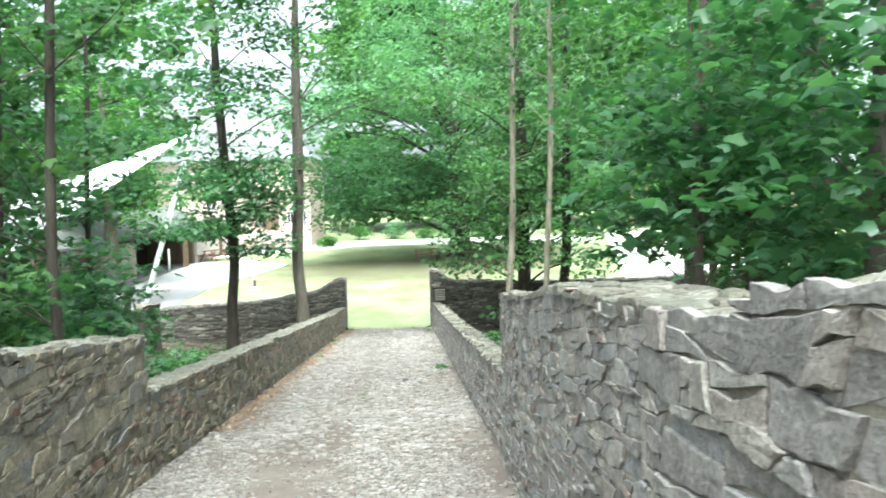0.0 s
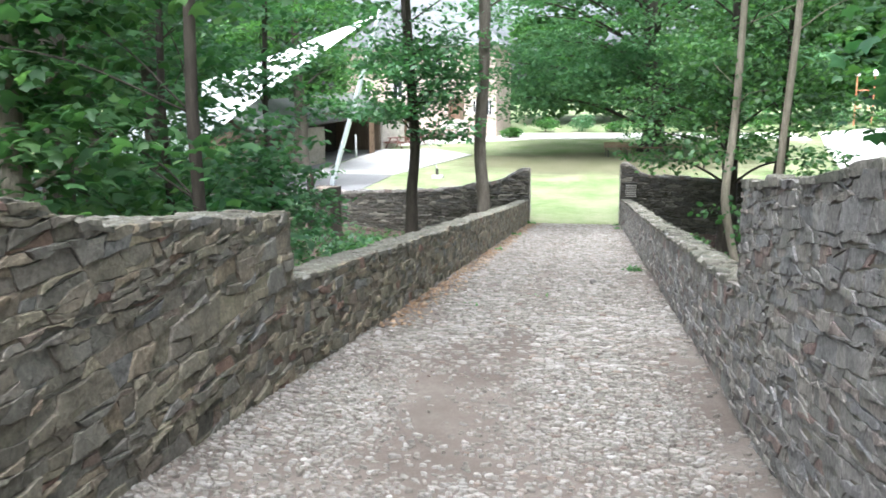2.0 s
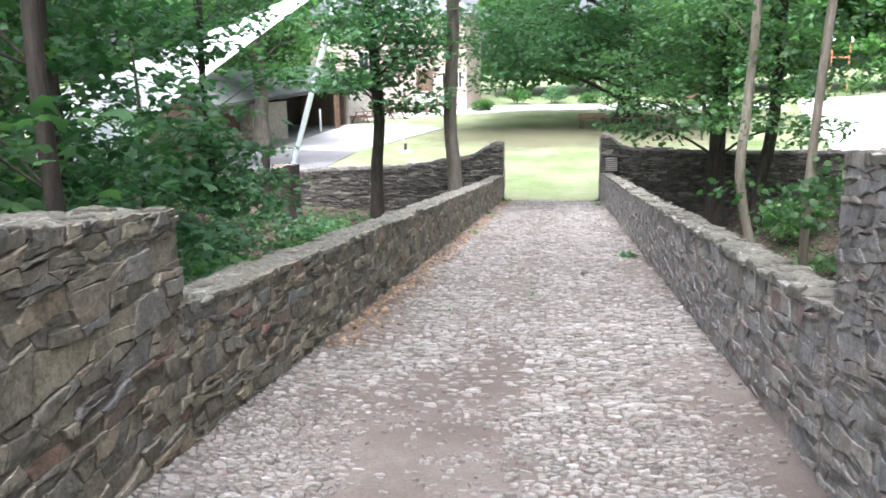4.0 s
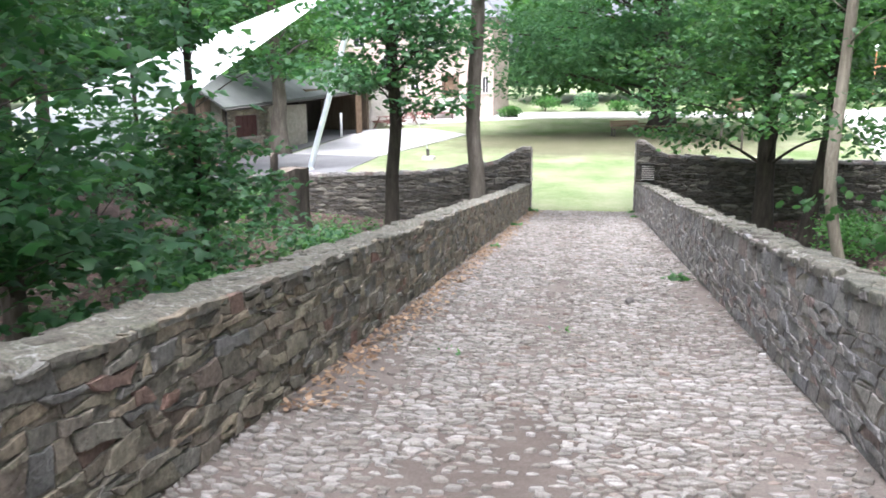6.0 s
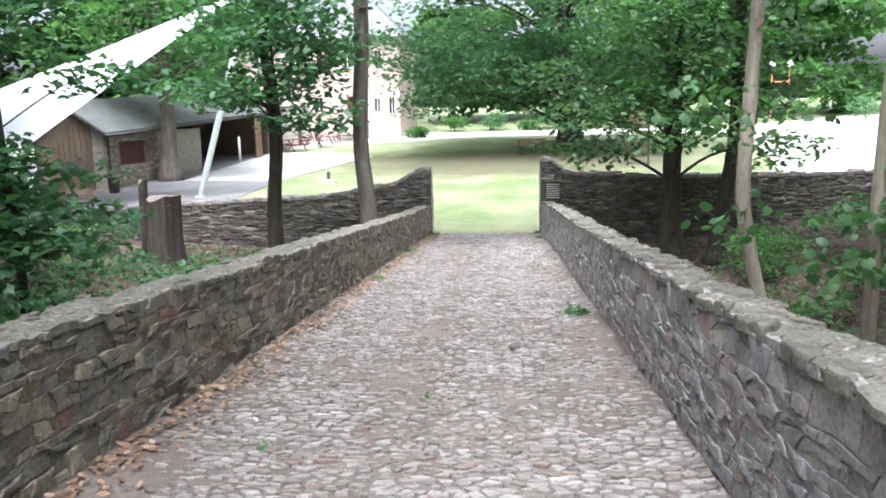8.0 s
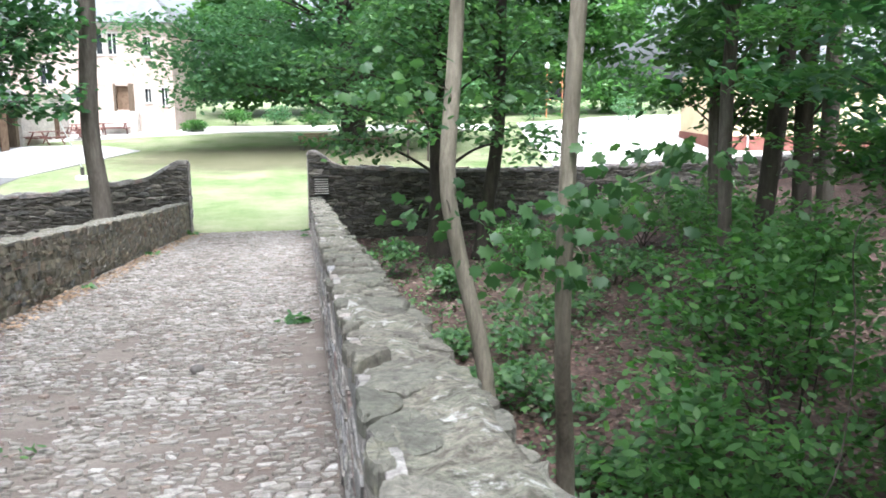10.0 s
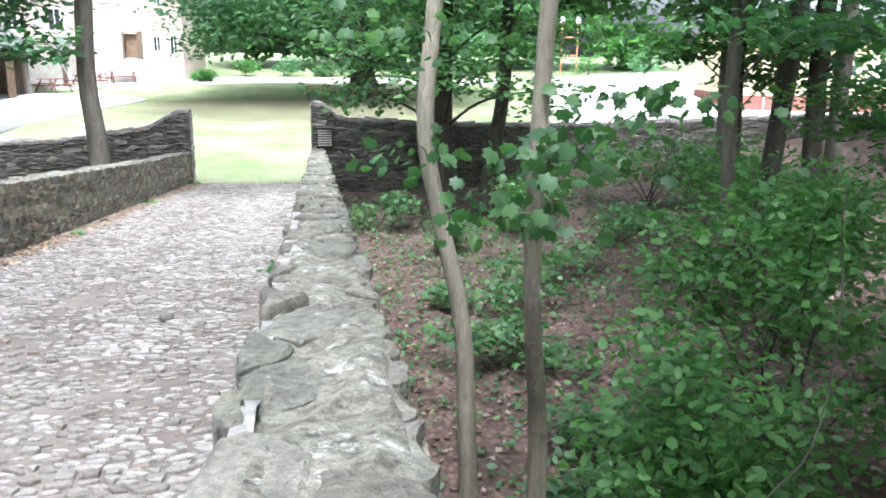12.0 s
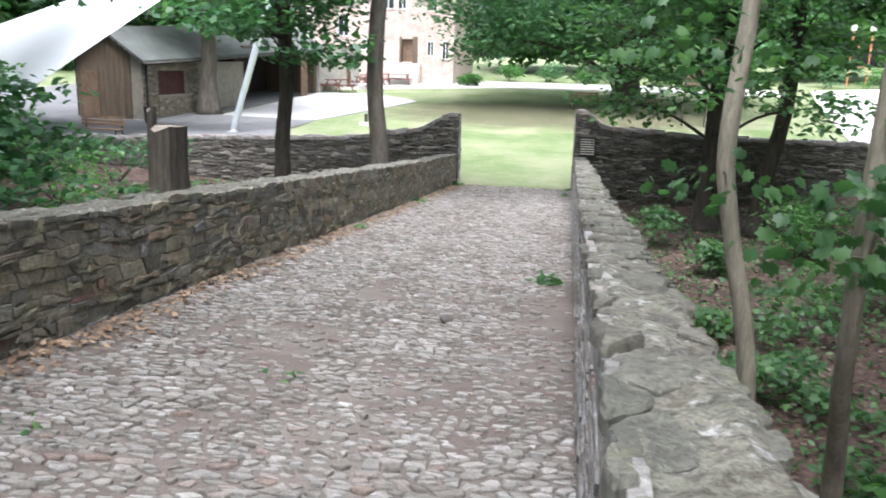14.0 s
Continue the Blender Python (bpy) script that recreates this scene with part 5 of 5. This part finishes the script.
for k, (x, y, h, w, n) in enumerate(((-3.0, 8.2, 2.4, 0.8, 70), (-3.3, 10.4, 2.2, 0.9, 80), (-4.2, 12.2, 1.9, 1.0, 90), (-5.4, 14.6, 1.8, 1.2, 90), (-3.1, 13.6, 1.5, 0.7, 60), (-4.4, 17.2, 1.2, 1.0, 70), (-6.2, 19.6, 1.1, 1.2, 80), (-3.2, 16.4, 1.0, 0.7, 50), (-8.8, 21.6, 1.3, 1.3, 80), (-3.0, 18.6, 0.8, 0.6, 40), (-9.6, 25.0, 1.2, 1.4, 70), (-5.2, 21.0, 0.6, 0.8, 40), (-12.5, 22.5, 1.8, 1.8, 90), (-7.2, 17.0, 1.4, 1.2, 70))):
    shrub(x, y, h, w, 0.12, int(n * 1.35), (M_LEAF_DARK, M_LEAF_DARK, M_LEAF_BRIGHT)[k % 3], "lobed", "leafy maple undergrowth in the moat", 360 + k, per=6, spray=0.2)


shrub(4.15, 9.75, 1.5, 0.42, 0.15, 26, M_LEAF_BRIGHT, "maple", "bright young maple seedling with broad leaves", 390, per=5, spray=0.12)


def build_vine():
    x, y = 4.35, 10.2
    root = tagged(empty("vine", (x, y, gz(x, y))), "thin bare brown vine looping down among shrubs", "vine")
    h = -gz(x, y)
    v, f = tube(smooth_path([(-0.45, 0, 0.0, 0.006), (-0.3, 0.05, h * 0.5, 0.005), (0.02, 0.0, h * 0.66, 0.005), (0.12, 0.05, h * 0.85, 0.0045), (0.1, 0.1, h + 0.05, 0.004), (0.5, 0.3, h + 0.2, 0.004), (1.1, 0.5, h + 0.25, 0.003)], 6), 6)
    put("stem", v, f, M_BARK, root, smooth=True)


build_vine()


def scatter(name, n, area, size, mat, lift, label, category, where, kind="quad", spread=0.45):
    x = nrng.uniform(area[0], area[1], n)
    y = nrng.uniform(area[2], area[3], n)
    spots = np.array([(a, b, where(a, b) + lift) for a, b in zip(x, y)])
    return tagged(new(name, leaf_mesh(name, spots, size, kind, mat, spread, 0.4, 0.1)), label, category, kind="stuff")


scatter("fallen_leaves", 9000, (2.15, 10, 8, 29), 0.085, M_DRY, 0.03, "brown fallen leaves covering the moat floor", "leaves", ground_z)
scatter("fallen_leaves", 5000, (-10, -2.1, 8, 29), 0.085, M_DRY, 0.03, "brown fallen leaves covering the moat floor", "leaves", ground_z)
scatter("ground_cover", 6500, (2.4, 9, 9, 28), 0.1, M_LEAF, 0.1, "scattered green seedlings on the moat floor", "plants", ground_z, "oval")
scatter("ground_cover", 5500, (-9, -2.2, 9, 28), 0.12, M_LEAF, 0.12, "scattered green seedlings on the moat floor", "plants", ground_z, "oval")

# dry leaves blown against the left parapet
n_ = 2600
ly = nrng.uniform(8, 28.5, n_)
lx = INNER_L + 0.06 + np.abs(nrng.normal(0, 0.15, n_))
tagged(new("dry_leaves", leaf_mesh("dry_leaves", np.array([(a, b, bridge_z(b) + 0.03) for a, b in zip(lx, ly)]), 0.05, "oval", M_DRY_ORANGE, 0.3, 0.4, 0.1)), "orange-brown dry leaves along the foot of the parapet", "leaves", kind="stuff")


# ---------------------------------------------------------------- small things on the far bank
def picnic_table(x, y, turn, mat=M_REDWOOD):
    root = tagged(empty("picnic_table", (x, y, lawn_z(y) + 0.03), turn), "reddish-brown wooden picnic table with fixed benches", "picnic table", "picnic tables")
    for k in range(4):
        part("table_board", slab(-0.9, 0.9, -0.36 + k * 0.185, -0.19 + k * 0.185, 0.71, 0.75, 0.006), mat, root)
    for s in (-1, 1):
        part("bench_board", slab(-0.9, 0.9, s * 0.72 - 0.13, s * 0.72 + 0.13, 0.42, 0.46, 0.006), mat, root)
        for u in (-0.65, 0.65):
            v, f = tube([(u, s * 0.7, 0.0, 0.04), (u, s * 0.25, 0.71, 0.04)], 6)
            put("leg", v, f, mat, root)
    for u in (-0.65, 0.65):
        part("bearer", slab(u - 0.03, u + 0.03, -0.84, 0.84, 0.35, 0.415), mat, root)


picnic_table(-12.75, 55.2, 70)
picnic_table(-11.7, 58.3, 65)
picnic_table(-10.4, 61.5, 20)
picnic_table(-12.0, 60.6, 40)


def park_bench(x, y, z, turn, label):
    root = tagged(empty("park_bench", (x, y, z), turn), label, "bench", "benches")
    for k in range(4):
        part("seat_slat", slab(-0.85, 0.85, k * 0.1, k * 0.1 + 0.08, 0.43, 0.46, 0.004), M_BENCHWOOD, root)
    for k in range(3):
        part("back_slat", slab(-0.85, 0.85, 0.43, 0.46, 0.55 + k * 0.12, 0.64 + k * 0.12, 0.004), M_BENCHWOOD, root)
    for u in (-0.7, 0.7):
        part("leg", slab(u - 0.03, u + 0.03, 0.02, 0.08, 0, 0.428), M_IRON, root)
        part("leg", slab(u - 0.03, u + 0.03, 0.465, 0.5, 0, 0.88), M_IRON, root)
        part("leg_bar", slab(u - 0.03, u + 0.03, 0.085, 0.46, 0.36, 0.42), M_IRON, root)


park_bench(-15.2, 33.2, lawn_z(33.2) + 0.03, 0, "weathered green-brown bench behind the dry-stone wall")
park_bench(2.2, 50.6, lawn_z(50.6), 20, "low weathered bench beside the lawn tree")


def build_tree_guard():
    root = tagged(empty("tree_guard", (4.4, 54.0, lawn_z(53))), "low round timber seat around the lawn tree", "tree seat")
    n = 10
    for k in range(n):
        an, a2 = 6.2832 * k / n, 6.2832 * (k + 1) / n
        p = [(2.2 * math.cos(an), 2.2 * math.sin(an)), (2.2 * math.cos(a2), 2.2 * math.sin(a2)), (1.75 * math.cos(a2), 1.75 * math.sin(a2)), (1.75 * math.cos(an), 1.75 * math.sin(an))]
        verts = [(x, y, 0.42) for x, y in p] + [(x, y, 0.36) for x, y in p]
        put("seat_board", verts, [(0, 1, 2, 3), (7, 6, 5, 4), (0, 4, 5, 1), (1, 5, 6, 2), (2, 6, 7, 3), (3, 7, 4, 0)], M_BENCHWOOD, root)
        part("leg", slab(2.0 * math.cos(an) - 0.05, 2.0 * math.cos(an) + 0.05, 2.0 * math.sin(an) - 0.05, 2.0 * math.sin(an) + 0.05, -0.25, 0.355), M_BENCHWOOD, root)


build_tree_guard()


def build_notice_board():
    root = tagged(empty("notice_board", (6.95, 45.0, lawn_z(45)), -8), "dark timber notice board on two posts", "notice board")
    for s in (-0.48, 0.48):
        part("post", slab(s - 0.05, s + 0.05, -0.05, 0.05, -0.3, 2.75, 0.008), M_BARK_DARK, root)
    part("top_rail", slab(-0.425, 0.425, -0.035, 0.035, 2.6, 2.72), M_BARK_DARK, root)
    part("lower_rail", slab(-0.425, 0.425, -0.035, 0.035, 1.75, 1.85), M_BARK_DARK, root)
    part("panel", slab(-0.425, 0.425, -0.012, 0.012, 1.855, 2.595), M_BENCHWOOD, root)
    part("cap", slab(-0.65, 0.65, -0.14, 0.14, 2.755, 2.81, 0.01), M_BARK_DARK, root)


build_notice_board()


def build_vent_box():
    root = tagged(empty("letter_grate", (1.97, GATE - 0.1, -1.56)), "dark louvred metal box fixed to the gate pier", "metal box")
    part("case", slab(-0.2, 0.2, -0.04, 0.12, -0.27, 0.25, 0.01), M_IRON, root)
    for k in range(7):
        part("louvre", slab(-0.19, 0.19, -0.075, -0.042, -0.22 + k * 0.066, -0.195 + k * 0.066), M_ANNEX, root)
    part("lid", slab(-0.23, 0.23, -0.1, 0.12, 0.252, 0.275, 0.004), M_IRON, root)


build_vent_box()


def build_anchor():
    z = lawn_z(40.6)
    root = tagged(empty("cable_anchor", (-7.2, 40.6, z)), "concrete ground anchor with a steel guy cable", "anchor")
    bm = slab(-0.28, 0.28, -0.22, 0.22, -0.1, 0.16, 0.03)
    part("block", bm, M_ANNEX, root)
    bm = slab(-0.1, 0.04, -0.03, 0.03, 0.155, 0.5, 0.01)
    part("bracket", bm, M_IRON, root)
    v, f = tube([(-0.03, 0, 0.48, 0.018), (-1.9, -3.6, 8.15, 0.018)], 6)
    put("cable", v, f, M_STEEL, root)


build_anchor()


def build_bin():
    root = tagged(empty("planter", (-16.05, 38.5, lawn_z(38.5) + 0.03)), "small dark round planter by the shed", "planter")
    v, f = tube([(0, 0, 0, 0.2), (0, 0, 0.1, 0.22), (0, 0, 0.62, 0.24), (0, 0, 0.66, 0.26)], 14)
    put("pot", v, f, M_BARK_DARK, root)


build_bin()


def garden_bush(x, y, r, h, mat, seed, label):
    root = tagged(empty("garden_bush", (x, y, lawn_z(y))), label, "bush", "garden bushes")
    rr = random.Random(seed)
    spots = [sprays((rr.uniform(-r, r) * 0.5, rr.uniform(-r, r) * 0.4, h * rr.uniform(0.35, 0.7)), (r * 0.6, r * 0.6, h * 0.4), 26, 8, 0.15) for _ in range(5)]
    new("foliage", leaf_mesh("foliage", np.concatenate(spots), 0.16, "oval", mat, 0.7)).parent = root
    v, f = tube([(0, 0, -0.05, 0.05), (0, 0, h * 0.6, 0.02)], 6)
    put("stem", v, f, M_BARK_DARK, root)


for k, (x, y, r, h) in enumerate(((-3.4, 69, 1.3, 1.3), (-0.6, 69.5, 1.6, 1.6), (2.2, 69, 1.2, 1.1), (4.6, 69.6, 1.5, 1.5), (7.5, 69.2, 1.4, 1.3), (10.5, 69.5, 1.6, 1.8), (13.8, 70, 1.6, 1.6), (20.5, 72, 2.0, 2.0), (24.0, 72, 2.2, 2.2), (28, 70, 2.0, 2.2), (-5.8, 62.9, 1.0, 0.9))):
    garden_bush(x, y, r, h, (M_LEAF_BRIGHT, M_LEAF_OAK)[k % 2], 500 + k, "rounded garden bush along the drive")


def build_play_frame():
    root = tagged(empty("play_frame", (23.2, 75.0, lawn_z(75))), "orange-painted timber play frame among bushes", "play frame")
    for x in (-0.7, 0.7):
        v, f = tube([(x, 0, -0.1, 0.06), (x, 0, 4.2, 0.05)], 8)
        put("post", v, f, M_ORANGE, root)
        v, f = tube([(x, 0, 4.2, 0.2), (x, 0, 4.45, 0.24), (x, 0, 4.7, 0.1)], 10)
        put("lamp_globe", v, f, M_WHITEPAINT, root)
    part("beam", slab(-0.595, 0.595, -0.05, 0.05, 2.95, 3.05, 0.01), M_ORANGE, root)
    part("beam", slab(-0.595, 0.595, -0.05, 0.05, 1.45, 1.55, 0.01), M_ORANGE, root)


build_play_frame()

# ---------------------------------------------------------------- small things on the bridge
def build_pebble():
    bm = bmesh.new()
    bmesh.ops.create_icosphere(bm, subdivisions=2, radius=0.05)
    for v in bm.verts:
        v.co = Vector((v.co.x * 1.1, v.co.y * 0.8, v.co.z * 0.75)) * (1 + 0.25 * noise.noise(v.co * 14))
    ob = part("loose_stone", bm, M_PEBBLE, smooth=True)
    ob.matrix_world = pose(0.68, 12.31, bridge_z(12.31) + 0.03, 0, 0, 30)
    tagged(ob, "dark loose stone lying on the cobbles", "stone")


def build_tuft(x, y, seed, size, n):
    root = tagged(empty("weed_tuft", (x, y, bridge_z(y))), "small green weed growing between the cobbles", "weed", "weeds")
    sp = nrng.normal(0, 1, (n, 3)) * np.array((0.07, 0.05, 0.015)) + np.array((0, 0, 0.045))
    new("leaves", leaf_mesh("leaves", sp, size, "oval", M_LEAF, 0.8)).parent = root


build_pebble()
for k, (x, y, s, n) in enumerate(((1.36, 14.25, 0.11, 30), (-1.45, 22.5, 0.12, 24), (-1.4, 17.5, 0.09, 16), (1.5, 26.5, 0.12, 20), (-0.75, 9.6, 0.04, 8), (-1.45, 28.3, 0.14, 24), (0.1, 10.6, 0.05, 10), (1.5, 28.6, 0.12, 18))):
    build_tuft(x, y, k, s, n)
